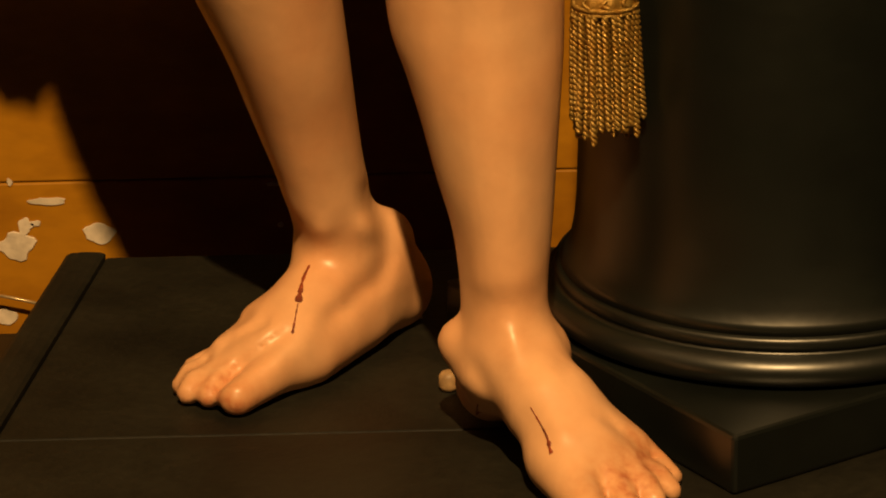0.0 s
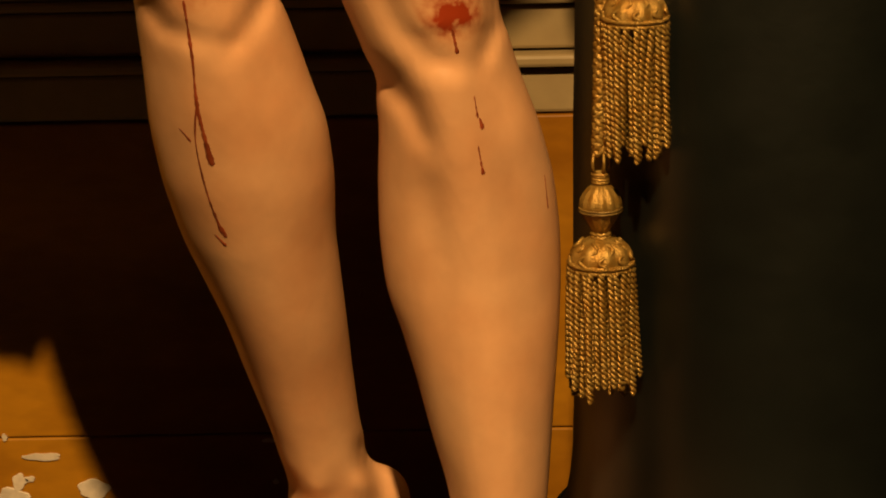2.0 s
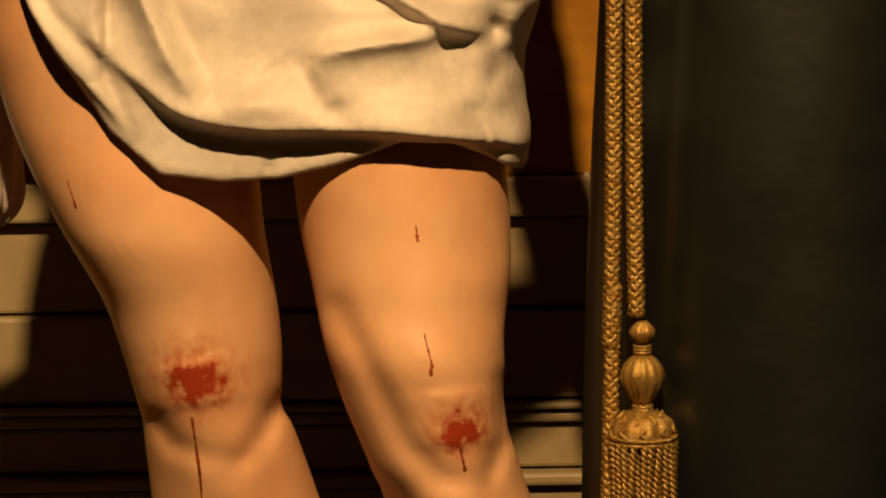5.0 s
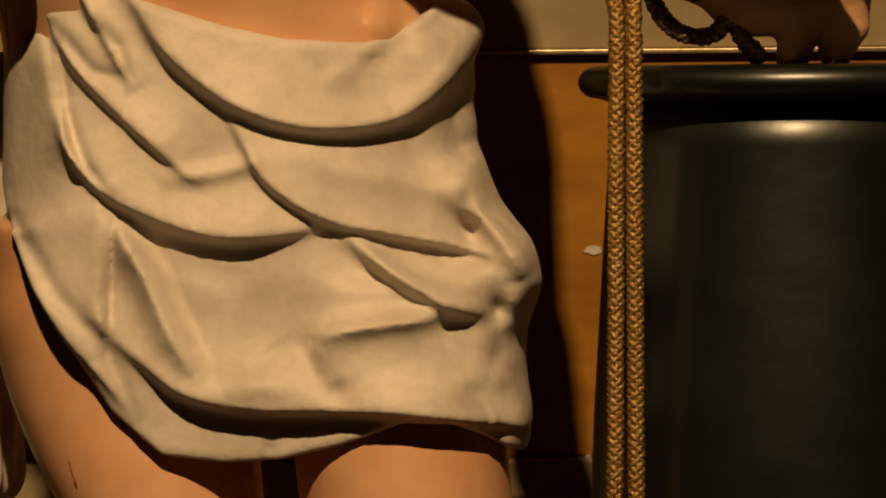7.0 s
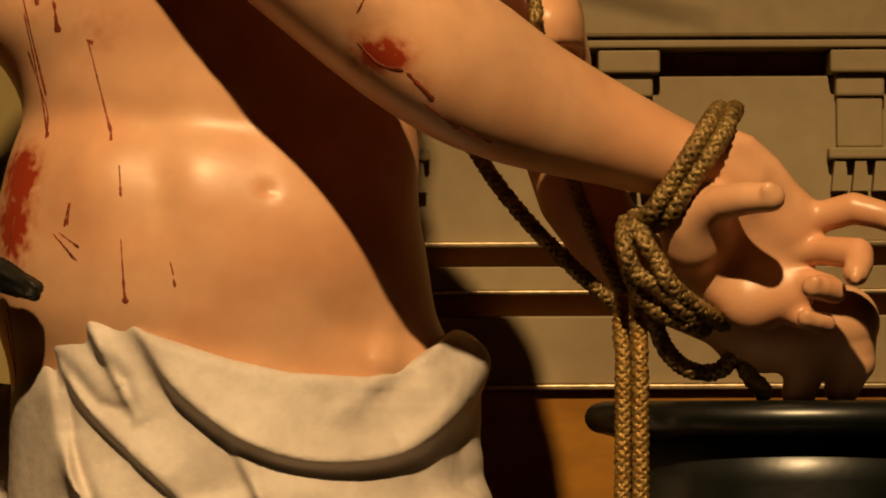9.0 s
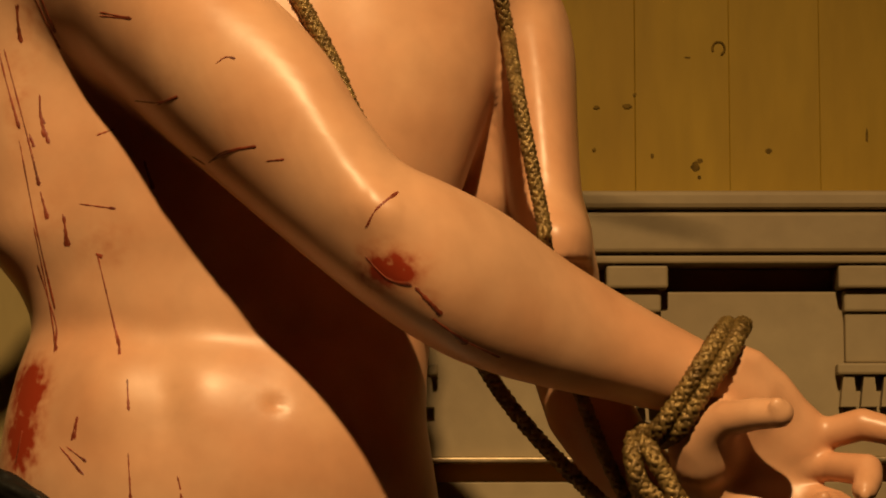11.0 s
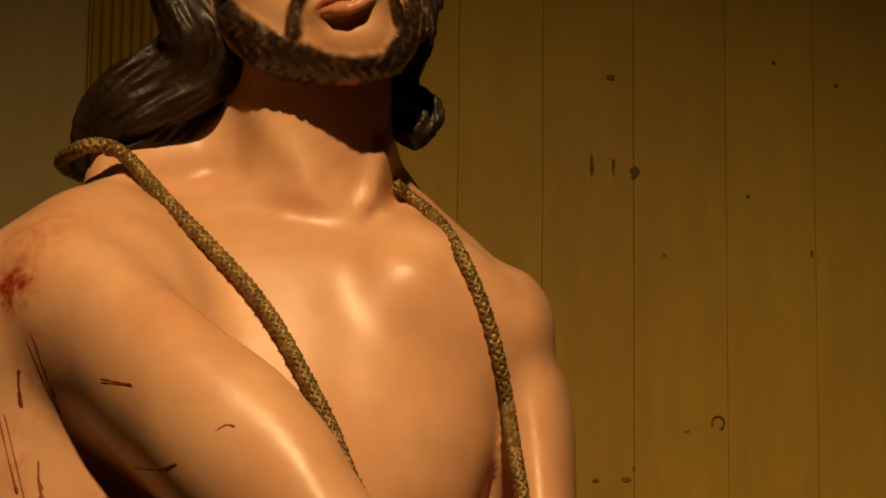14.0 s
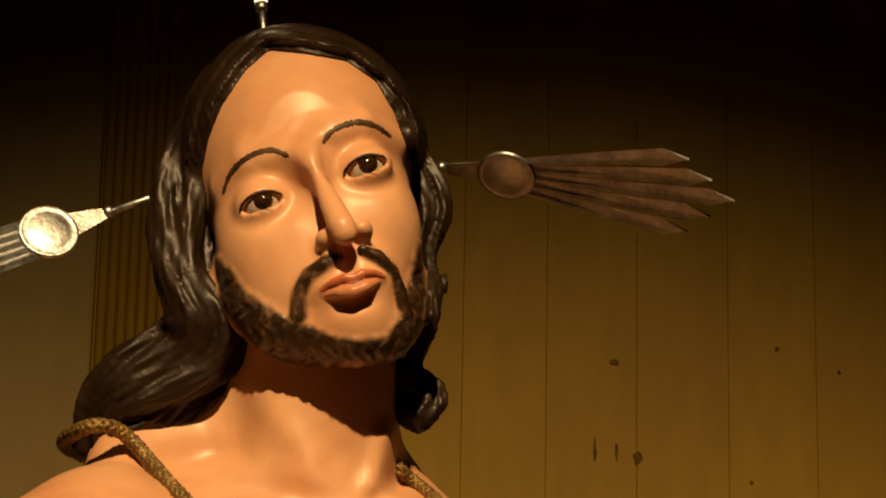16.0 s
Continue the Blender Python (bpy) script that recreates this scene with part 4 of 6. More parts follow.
            for du, dv in ((1, 1), (0, 1), (0, 0), (1, 0)):
                f = e.copy()
                f[:, u] -= du
                f[:, v] -= dv
                q.append(idx[tuple(f.T)])
            q = np.stack(q, 1)
            q[~inside] = q[~inside][:, ::-1]
            faces.append(q)
        faces = np.concatenate(faces)
        return verts, faces[(faces >= 0).all(1)]


pieces = []  # (vertices, faces, material number) of the one statue mesh
STATUE_MATS = [SKIN, CLOTH, HAIR, BEARD, BLOOD, EYEWHITE, IRIS, BLOOD, BLACKTOP, CHIP, BROW]

body = Field((-0.315, 1.71, 0.0), (0.20, 2.25, 1.50), 0.0038)
body.tower(LEG_L, 0.0)
body.tower(LEG_R, 0.012)
body.tower(TORSO, 0.03)
body.tower(NECK, 0.012)
# chest, shoulders, belly
body.chain([(-0.020, 2.030, 1.325, 0.040), (0.030, 2.060, 1.300, 0.042)], 0.035)
body.ball((-0.1975, 1.9900, 0.9999), (0.034, 0.050, 0.044), 0, 0.024)
body.ball((-0.1472, 1.9840, 0.9976), (0.036, 0.050, 0.046), 0, 0.024)
body.ball((-0.1033, 1.9920, 0.9747), (0.066, 0.052, 0.060), 0, 0.03)
body.ball((-0.222, 2.030, 1.325), (0.060, 0.066, 0.068), 0, 0.03)
body.chain([(-0.235, 2.02, 1.31, 0.058), (-0.200, 1.975, 1.262, 0.054)], 0.03)
body.chain([(-0.1305, 2.0780, 1.4456, 0.0300), (-0.1698, 2.0750, 1.4261, 0.0280), (-0.2101, 2.0650, 1.4068, 0.0320)], 0.03)
body.chain([(-0.055, 2.095, 1.405, 0.028), (0.018, 2.10, 1.325, 0.036)], 0.03)
body.mark([(-0.0565, 1.3585), (-0.0610, 1.3208), (-0.0640, 1.2759), (-0.0618, 1.2316)], 0.0016, 0.018)
body.mark([(-0.0382, 1.3644), (-0.0190, 1.3634), (0.0043, 1.3508), (0.0208, 1.3423)], -0.0030, 0.009)
body.mark([(-0.0307, 1.3531), (-0.0086, 1.3458), (0.0136, 1.3309)], 0.0025, 0.010)
body.mark([(-0.0603, 1.3706), (-0.0862, 1.3787), (-0.1159, 1.3864), (-0.1488, 1.3766), (-0.1818, 1.3717)], -0.0028, 0.010)
body.mark([(-0.0860, 1.3639), (-0.1191, 1.3674), (-0.1520, 1.3576)], 0.0022, 0.012)
body.mark([(-0.0463, 1.3643)], 0.0060, 0.009)
body.mark([(-0.0317, 1.3747)], 0.0060, 0.010)
body.mark([(-0.1357, 1.4494), (-0.1091, 1.4151), (-0.0789, 1.3830)], -0.0030, 0.012)
body.mark([(-0.0388, 1.4158), (-0.0444, 1.3928), (-0.0511, 1.3718)], -0.0055, 0.008)
body.mark([(-0.0869, 1.4153), (-0.0680, 1.3907)], 0.0030, 0.014)
body.mark([(-0.0396, 0.8962), (-0.0218, 0.8961)], -0.0065, 0.018)
body.mark([(-0.0646, 0.9249), (-0.0557, 0.9070), (-0.0468, 0.8909)], 0.0020, 0.012)
body.mark([(-0.0449, 0.9141), (-0.0289, 0.9112), (-0.0110, 0.9139)], 0.0025, 0.010)
body.mark([(-0.2576, 1.0525), (-0.2039, 1.0494), (-0.1502, 1.0471), (-0.1036, 1.0490), (-0.0607, 1.0460)], 0.0030, 0.014)
body.mark([(-0.1735, 1.0184), (-0.1735, 0.9897)], 0.0020, 0.010)
body.mark([(-0.1080, 1.0049), (-0.1030, 1.0049)], 0.0030, 0.004)
body.chain([(0.030, 2.095, 1.220, 0.036), (0.034, 2.100, 1.155, 0.030)], 0.010)
body.tower(ARM_R, 0.012)
body.chain(FOREARM_R, 0.02)
body.ball((0.036, 2.085, 1.316), (0.036, 0.040, 0.034), 0, 0.015)
# knees and shins
body.mark([(-0.1580, 0.5073), (-0.1538, 0.4741)], -0.0060, 0.026)
body.mark([(0.0118, 0.4859), (0.0148, 0.4450)], -0.0065, 0.026)
body.mark([(-0.1805, 0.4690), (-0.1692, 0.4513), (-0.1459, 0.4420), (-0.1276, 0.4416)], 0.0042, 0.0075)
body.mark([(-0.1010, 0.4768), (-0.1118, 0.4566), (-0.1309, 0.4320)], 0.0055, 0.0080)
body.mark([(-0.0595, 0.5385), (-0.0389, 0.4942), (-0.0198, 0.4512), (0.0017, 0.4266), (0.0282, 0.4164)], 0.0045, 0.0090)
body.mark([(0.0452, 0.4890), (0.0441, 0.4519), (0.0335, 0.4241)], 0.0045, 0.0070)
body.mark([(-0.0325, 0.4197), (-0.0117, 0.3960), (0.0033, 0.3681)], 0.0050, 0.0090)
body.mark([(0.0059, 0.3509), (0.0123, 0.2855)], 0.0022, 0.012)
body.chain([(-0.138, 1.985, 0.45, 0.012), (-0.119, 2.030, 0.30, 0.012), (-0.084, 2.102, 0.13, 0.012)], 0.03)
body.chain([(0.012, 1.915, 0.43, 0.012), (0.030, 1.935, 0.30, 0.014), (0.040, 1.932, 0.13, 0.012)], 0.02)
# feet
body.chain([(-0.037, 2.172, 0.029, 0.029), (-0.060, 2.155, 0.060, 0.034)], 0.03)
body.chain([(-0.064, 2.145, 0.055, 0.034), (-0.092, 2.095, 0.042, 0.031), (-0.122, 2.050, 0.024, 0.026)], 0.02)
body.chain([(-0.128, 2.080, 0.024, 0.024), (-0.150, 2.055, 0.018, 0.018)], 0.02)
body.ball((-0.034, 2.150, 0.075), (0.012, 0.014, 0.014), 0, 0.012)
for toe in ([(-0.112, 2.045, 0.022, 0.020), (-0.133, 2.018, 0.016, 0.0155), (-0.143, 2.004, 0.0135, 0.0135)],
            [(-0.135, 2.048, 0.020, 0.012), (-0.157, 2.022, 0.015, 0.0095), (-0.163, 2.014, 0.010, 0.0085)],
            [(-0.145, 2.058, 0.020, 0.012), (-0.172, 2.030, 0.015, 0.0092), (-0.178, 2.022, 0.009, 0.0082)],
            [(-0.150, 2.070, 0.018, 0.011), (-0.177, 2.046, 0.013, 0.0088), (-0.183, 2.038, 0.008, 0.0078)],
            [(-0.150, 2.082, 0.016, 0.010), (-0.175, 2.066, 0.011, 0.0084), (-0.181, 2.058, 0.007, 0.0072)],
            [(0.072, 1.862, 0.022, 0.020), (0.083, 1.825, 0.016, 0.0155), (0.088, 1.806, 0.0135, 0.0135)],
            [(0.092, 1.865, 0.020, 0.013), (0.110, 1.828, 0.015, 0.0095), (0.115, 1.815, 0.010, 0.0085)],
            [(0.105, 1.872, 0.020, 0.012), (0.126, 1.840, 0.015, 0.0092), (0.132, 1.828, 0.009, 0.0082)],
            [(0.112, 1.882, 0.018, 0.011), (0.136, 1.856, 0.013, 0.0088), (0.143, 1.846, 0.008, 0.0078)],
            [(0.115, 1.896, 0.016, 0.010), (0.138, 1.878, 0.011, 0.0084), (0.146, 1.870, 0.007, 0.0072)]):
    body.chain(toe, 0.006)
body.chain([(0.036, 1.982, 0.030, 0.029), (0.044, 1.955, 0.050, 0.034)], 0.02)
body.chain([(0.046, 1.942, 0.060, 0.030), (0.068, 1.900, 0.047, 0.031), (0.090, 1.868, 0.026, 0.027)], 0.02)
body.chain([(0.088, 1.905, 0.026, 0.024), (0.112, 1.885, 0.018, 0.018)], 0.02)
body.ball((0.008, 1.955, 0.070), (0.012, 0.014, 0.014), 0, 0.012)
body.ball((0.072, 1.955, 0.062), (0.010, 0.014, 0.014), 0, 0.012)
body.chain([(-0.040, 2.165, 0.022, 0.022), (-0.060, 2.118, 0.022, 0.022), (-0.094, 2.062, 0.020, 0.021)], 0.02)
# tendons over the insteps
for a, b in (((-0.075, 2.118, 0.072), (-0.118, 2.040, 0.043)), ((-0.080, 2.115, 0.070), (-0.140, 2.048, 0.034)), ((-0.086, 2.118, 0.066), (-0.152, 2.062, 0.028)),
             ((0.050, 1.915, 0.076), (0.074, 1.855, 0.043)), ((0.056, 1.913, 0.074), (0.098, 1.862, 0.036)), ((0.064, 1.915, 0.070), (0.112, 1.874, 0.030))):
    body.chain([(*a, 0.004), (*b, 0.0035)], 0.012)
# ankle bones, the hollows behind them, lines over the insteps
body.mark([(-0.0476, 0.1617), (-0.0392, 0.1373), (-0.0368, 0.1149), (-0.0427, 0.0966)], 0.0055, 0.0075)
body.mark([(-0.0504, 0.0968), (-0.0655, 0.0799), (-0.0781, 0.0707)], 0.0040, 0.0075)
body.mark([(-0.1092, 0.0611), (-0.1332, 0.0409), (-0.1553, 0.0226)], 0.0048, 0.0042)
body.mark([(-0.1204, 0.0697), (-0.1481, 0.0538), (-0.1701, 0.0377)], 0.0036, 0.0036)
body.mark([(-0.1318, 0.0742), (-0.1573, 0.0624), (-0.1733, 0.0495)], 0.0030, 0.0034)
body.mark([(-0.0855, 0.0771), (-0.0980, 0.0525), (-0.1179, 0.0363)], -0.0035, 0.0090)
body.mark([(-0.0473, 0.1355)], -0.0060, 0.012)
body.mark([(-0.0805, 0.1335)], -0.0035, 0.010)
body.mark([(0.0193, 0.0370), (0.0294, 0.0157), (0.0360, -0.0056)], 0.0028, 0.0065)
body.mark([(0.0468, 0.0654), (0.0475, 0.0320)], -0.0030, 0.009)
body.mark([(0.1022, -0.0031), (0.1294, -0.0250), (0.1451, -0.0404)], 0.0032, 0.0036)
body.mark([(0.0773, 0.0355), (0.0831, 0.0311)], 0.0030, 0.006)
# the arm that crosses the chest
body.tower(ARM_L, 0.014, axis=0)
body.chain([(-0.262, 2.000, 1.300, 0.050), (-0.236, 1.988, 1.304, 0.054), (-0.214, 1.982, 1.296, 0.050)], 0.035)
body.ball((-0.1247, 1.8900, 1.1959), (0.060, 0.030, 0.032), -42, 0.03)
body.mark([(-0.0515, 1.1349), (-0.0262, 1.1278)], -0.0050, 0.016, 0, 1.92)
body.mark([(-0.0702, 1.2042), (-0.0518, 1.1695), (-0.0264, 1.1514)], 0.0035, 0.012, 0, 1.95)
body.chain([(-0.268, 2.000, 1.262, 0.036), (-0.264, 2.008, 1.200, 0.040), (-0.256, 2.018, 1.130, 0.040)], 0.03)
body.d = np.maximum(body.d, (0.0012 - body.ax[2]).reshape(1, 1, -1))
v, f = body.skin()
pieces.append((v, f, 0))
del body

hand = Field((0.110, 1.85, 0.850), (0.302, 2.13, 1.055), 0.0020)
hand.tower([r for r in ARM_L if r[0] > 0.09], 0.0, axis=0)
hand.chain(FOREARM_R[3:], 0.01)
for p in HAND_F:
    hand.ball(p[:3], (p[3], p[3] * 0.72, p[3]), 0, 0.014)
hand.slab([(p[0], p[2]) for p in PALM], PALM[0][1] + 0.004, 0.015, 0.012, 0.016, 0.32)
hand.chain(THUMB, 0.010)
for c in (INDEX, MIDDLE, RING, LITTLE):
    hand.chain(c, 0.004)
for c in NAILS:
    hand.ball(c[:3], (c[3], 0.0024, c[3] * 1.1), 0, 0.0012)
hand.chain(HAND_B, 0.010)
hand.chain(HAND_B2, 0.007)
hand.chain(HAND_B3, 0.004)
v, f = hand.skin()
pieces.append((v, f, 0))

# head: skull, face, beard carved on the jaw; hair drawn back from the brow
HEAD = Field((-0.275, 1.895, 1.37), (0.025, 2.19, 1.745), 0.0020)
EYES = ((-0.1262, 1.9715, 1.5580), (-0.0580, 1.9690, 1.5840))
BROW_LINE = [(-0.1599, 1.5213), (-0.1652, 1.5568), (-0.1654, 1.5888), (-0.1625, 1.6091), (-0.1541, 1.6336), (-0.1398, 1.6584), (-0.1258, 1.6723), (-0.1020, 1.6703), (-0.0751, 1.6659), (-0.0556, 1.6520), (-0.0437, 1.6319), (-0.0335, 1.6037), (-0.0254, 1.5798), (-0.0210, 1.5519), (-0.0184, 1.5204), (-0.0210, 1.4657), (-0.0572, 1.4341), (-0.1014, 1.4332), (-0.1355, 1.4556), (-0.1498, 1.4863)]
JAW_LINE = [(-0.1592, 1.5281), (-0.1485, 1.5225), (-0.1328, 1.5014), (-0.1157, 1.4901), (-0.1025, 1.4818), (-0.0895, 1.4790), (-0.0764, 1.4723), (-0.0579, 1.4704), (-0.0432, 1.4730), (-0.0361, 1.4840), (-0.0301, 1.5113), (-0.0240, 1.5369), (-0.0180, 1.5370), (-0.0124, 1.5000), (-0.0173, 1.4690), (-0.0278, 1.4457), (-0.0385, 1.4341), (-0.0715, 1.4334), (-0.1085, 1.4421), (-0.1350, 1.4626), (-0.1545, 1.4893)]


def inside_by(outline, x, z):
    """How far a point lies inside an outline (minus: outside it)."""
    p = np.array(outline, float)
    d, inside = np.full(x.shape, 9.0, np.float32), np.zeros(x.shape, bool)
    for a, b in zip(p, np.roll(p, -1, 0)):
        v = b - a
        t = np.clip(((x - a[0]) * v[0] + (z - a[1]) * v[1]) / v.dot(v), 0, 1)
        d = np.minimum(d, np.hypot(x - a[0] - t * v[0], z - a[1] - t * v[1]))
        inside ^= ((a[1] > z) != (b[1] > z)) & (x < a[0] + (z - a[1]) * v[0] / (v[1] + 1e-12))
    return np.where(inside, d, -d)


def step(a, b, v):
    t = np.clip((v - a) / (b - a), 0, 1)
    return t * t * (3 - 2 * t)


def seen(co, y):
    """Places on the head slid along slanting lines into the plane y."""
    k = y / co[1]
    return co[0] * k, 0.87 + (co[2] - 0.87) * k


def curls(x, z):
    """Carved waves of a short beard."""
    w = 2.0 * np.sin(2 * math.pi * z / 0.019 + 70 * x) + 1.1 * np.sin(2 * math.pi * z / 0.011 - 160 * x + 1.0)
    return 0.75 * np.sin(2 * math.pi * x / 0.0090 + w) + 0.22 * np.sin(2 * math.pi * (x + 0.5 * z) / 0.0043 - 1.3 * w)


h = HEAD
h.ball((-0.108, 2.065, 1.616), (0.078, 0.093, 0.092), 8, 0.0)
h.ball((-0.098, 2.034, 1.622), (0.066, 0.066, 0.060), 10, 0.02)
h.ball((-0.093, 2.026, 1.566), (0.0625, 0.068, 0.106), 12, 0.02)
h.ball((-0.058, 1.981, 1.484), (0.027, 0.027, 0.022), 14, 0.025)
h.ball((-0.085, 2.002, 1.503), (0.050, 0.042, 0.034), 14, 0.03)
h.ball((-0.128, 1.999, 1.538), (0.024, 0.027, 0.028), 14, 0.03)
h.ball((-0.046, 1.995, 1.555), (0.020, 0.026, 0.028), 14, 0.03)
h.chain([(-0.1529, 1.9960, 1.5792, 0.0060), (-0.1364, 1.9760, 1.5904, 0.0100), (-0.1134, 1.9660, 1.5892, 0.0080), (-0.0958, 1.9580, 1.5767, 0.0070)], 0.016)
h.chain([(-0.0898, 1.9580, 1.5848, 0.0070), (-0.0802, 1.9660, 1.6066, 0.0090), (-0.0619, 1.9720, 1.6157, 0.0100), (-0.0395, 1.9950, 1.6135, 0.0070)], 0.016)
for c in EYES:
    h.ball((c[0] + 0.004, c[1] - 0.013, c[2] + 0.001), (0.0225, 0.014, 0.0125), 20, 0.016, minus=True)
h.chain([(-0.0953, 1.9620, 1.5901, 0.0075), (-0.0879, 1.9510, 1.5684, 0.0070), (-0.0774, 1.9360, 1.5438, 0.0078), (-0.0709, 1.9285, 1.5290, 0.0088), (-0.0694, 1.9285, 1.5252, 0.0085)], 0.012)
h.ball((-0.0817, 1.9480, 1.5265), (0.0076, 0.011, 0.0070), 20, 0.007)
h.ball((-0.0583, 1.9460, 1.5330), (0.0068, 0.010, 0.0066), 20, 0.007)
h.ball((-0.0761, 1.9410, 1.5185), (0.0052, 0.007, 0.0032), 20, 0.003, minus=True)
h.ball((-0.0604, 1.9390, 1.5228), (0.0048, 0.007, 0.0032), 20, 0.003, minus=True)
h.ball((-0.0651, 1.9600, 1.5038), (0.027, 0.0165, 0.021), 14, 0.014)
h.ball((-0.0623, 1.9660, 1.4760), (0.019, 0.015, 0.0125), 12, 0.014)
h.chain([(-0.0672, 1.9440, 1.5120, 0.0028), (-0.0658, 1.9425, 1.5023, 0.0026)], 0.006, minus=True)
h.chain([(-0.0707, 1.9450, 1.4812, 0.0016), (-0.0612, 1.9425, 1.4821, 0.0020), (-0.0522, 1.9450, 1.4861, 0.0016)], 0.010, minus=True)
UPPER_LIP = [(-0.0836, 1.9482, 1.4920, 0.0016), (-0.0755, 1.9422, 1.4956, 0.0030), (-0.0682, 1.9392, 1.4982, 0.0034), (-0.0638, 1.9390, 1.4975, 0.0030), (-0.0574, 1.9392, 1.5011, 0.0034), (-0.0502, 1.9432, 1.5030, 0.0026), (-0.0436, 1.9482, 1.5020, 0.0014)]
LOWER_LIP = [(-0.0791, 1.9472, 1.4894, 0.0020), (-0.0716, 1.9417, 1.4890, 0.0040), (-0.0632, 1.9392, 1.4891, 0.0050), (-0.0550, 1.9402, 1.4931, 0.0044), (-0.0479, 1.9462, 1.4986, 0.0020)]
h.chain(UPPER_LIP, 0.004)
h.chain(LOWER_LIP, 0.004)
h.chain([(-0.0842, 1.9475, 1.4909, 0.0012), (-0.0753, 1.9408, 1.4924, 0.0013), (-0.0679, 1.9372, 1.4936, 0.0013), (-0.0628, 1.9368, 1.4932, 0.0013), (-0.0560, 1.9380, 1.4972, 0.0013), (-0.0493, 1.9425, 1.5003, 0.0012), (-0.0428, 1.9475, 1.5013, 0.0012)], 0.0018, minus=True)
h.chain([(-0.1135, 1.9530, 1.5781, 0.0040), (-0.1014, 1.9500, 1.5658, 0.0058), (-0.0952, 1.9480, 1.5469, 0.0050)], 0.012, minus=True)
h.chain([(-0.0821, 1.9530, 1.5938, 0.0040), (-0.0774, 1.9500, 1.5778, 0.0058), (-0.0701, 1.9490, 1.5583, 0.0045)], 0.012, minus=True)
for c in EYES:  # lids round the eyes
    h.ball((c[0], c[1], c[2] + 0.0012), (0.0178, 0.0142, 0.0146), 18, 0.009)
    h.ball((c[0] + 0.0004, c[1] - 0.010, c[2] - 0.0022), (0.0146, 0.012, 0.0046), 20, 0.0016, minus=True)
h.ball((-0.1554, 2.0220, 1.5080), (0.009, 0.014, 0.016), 10, 0.005)
h.chain([(-0.150, 2.030, 1.528, 0.012), (-0.136, 2.010, 1.497, 0.014), (-0.113, 1.990, 1.478, 0.015), (-0.086, 1.979, 1.470, 0.015), (-0.060, 1.973, 1.467, 0.0145), (-0.040, 1.980, 1.471, 0.013), (-0.027, 1.998, 1.492, 0.011), (-0.022, 2.020, 1.520, 0.009)], 0.014)
gx, gy, gz = np.meshgrid(*h.ax, indexing="ij", sparse=True)
band = np.abs(h.d) < 0.016
place = [np.broadcast_to(g, h.d.shape)[band] for g in (gx, gy, gz)]
bx, bz = seen(place, 1.975)
fur = step(-0.001, 0.007, inside_by(JAW_LINE, bx, bz)) * step(2.060, 2.035, place[1])
h.d[band] -= (fur * (0.0024 + 0.0012 * curls(bx, bz))).astype(np.float32)
for row in ([(-0.0730, 1.9435, 1.5132, 0.0028), (-0.0822, 1.9470, 1.5096, 0.0050), (-0.0914, 1.9540, 1.5032, 0.0058), (-0.0965, 1.9610, 1.4938, 0.0062), (-0.0977, 1.9660, 1.4799, 0.0070)],
            [(-0.0586, 1.9425, 1.5194, 0.0026), (-0.0483, 1.9480, 1.5156, 0.0046), (-0.0394, 1.9570, 1.5084, 0.0052), (-0.0345, 1.9660, 1.4967, 0.0056), (-0.0330, 1.9720, 1.4812, 0.0065)]):
    h.chain(row, 0.003, 0.0006, 5, 260)
MOUSTACHE = [[(-0.0730, 1.9435, 1.5132, 0.0040), (-0.0822, 1.9470, 1.5096, 0.0062), (-0.0914, 1.9540, 1.5032, 0.0070), (-0.0965, 1.9610, 1.4938, 0.0074), (-0.0977, 1.9660, 1.4799, 0.0080)],
             [(-0.0586, 1.9425, 1.5194, 0.0038), (-0.0483, 1.9480, 1.5156, 0.0060), (-0.0394, 1.9570, 1.5084, 0.0066), (-0.0345, 1.9660, 1.4967, 0.0070), (-0.0330, 1.9720, 1.4812, 0.0080)]]
v, f = h.skin()


def near_chain(co, pts):
    """Distance outside a chain of round cones."""
    best = np.full(len(co), 9.0)
    for a, b in zip(np.array(pts), np.array(pts)[1:]):
        u = b[:3] - a[:3]
        t = np.clip((co - a[:3]) @ u / u.dot(u), 0, 1)
        best = np.minimum(best, np.linalg.norm(co - a[:3] - t[:, None] * u, axis=1) - (a[3] + t * (b[3] - a[3])))
    return best


bx, bz = seen(v.T, 1.975)
beard_paint = step(-0.0035, 0.0055, inside_by(JAW_LINE, bx, bz)) * step(2.075, 2.05, v[:, 1]) * step(1.443, 1.452, v[:, 2])
for row in MOUSTACHE:
    beard_paint = np.maximum(beard_paint, step(0.0022, -0.0012, near_chain(v, row)))
lip_paint = np.maximum(step(0.0018, 0.0002, near_chain(v, UPPER_LIP)), 0.75 * step(0.0016, 0.0, near_chain(v, LOWER_LIP))) * step(1.99, 1.97, v[:, 1])
pieces.append((v, f, 0))
HEAD_PAINT = (len(pieces) - 1, beard_paint, lip_paint)

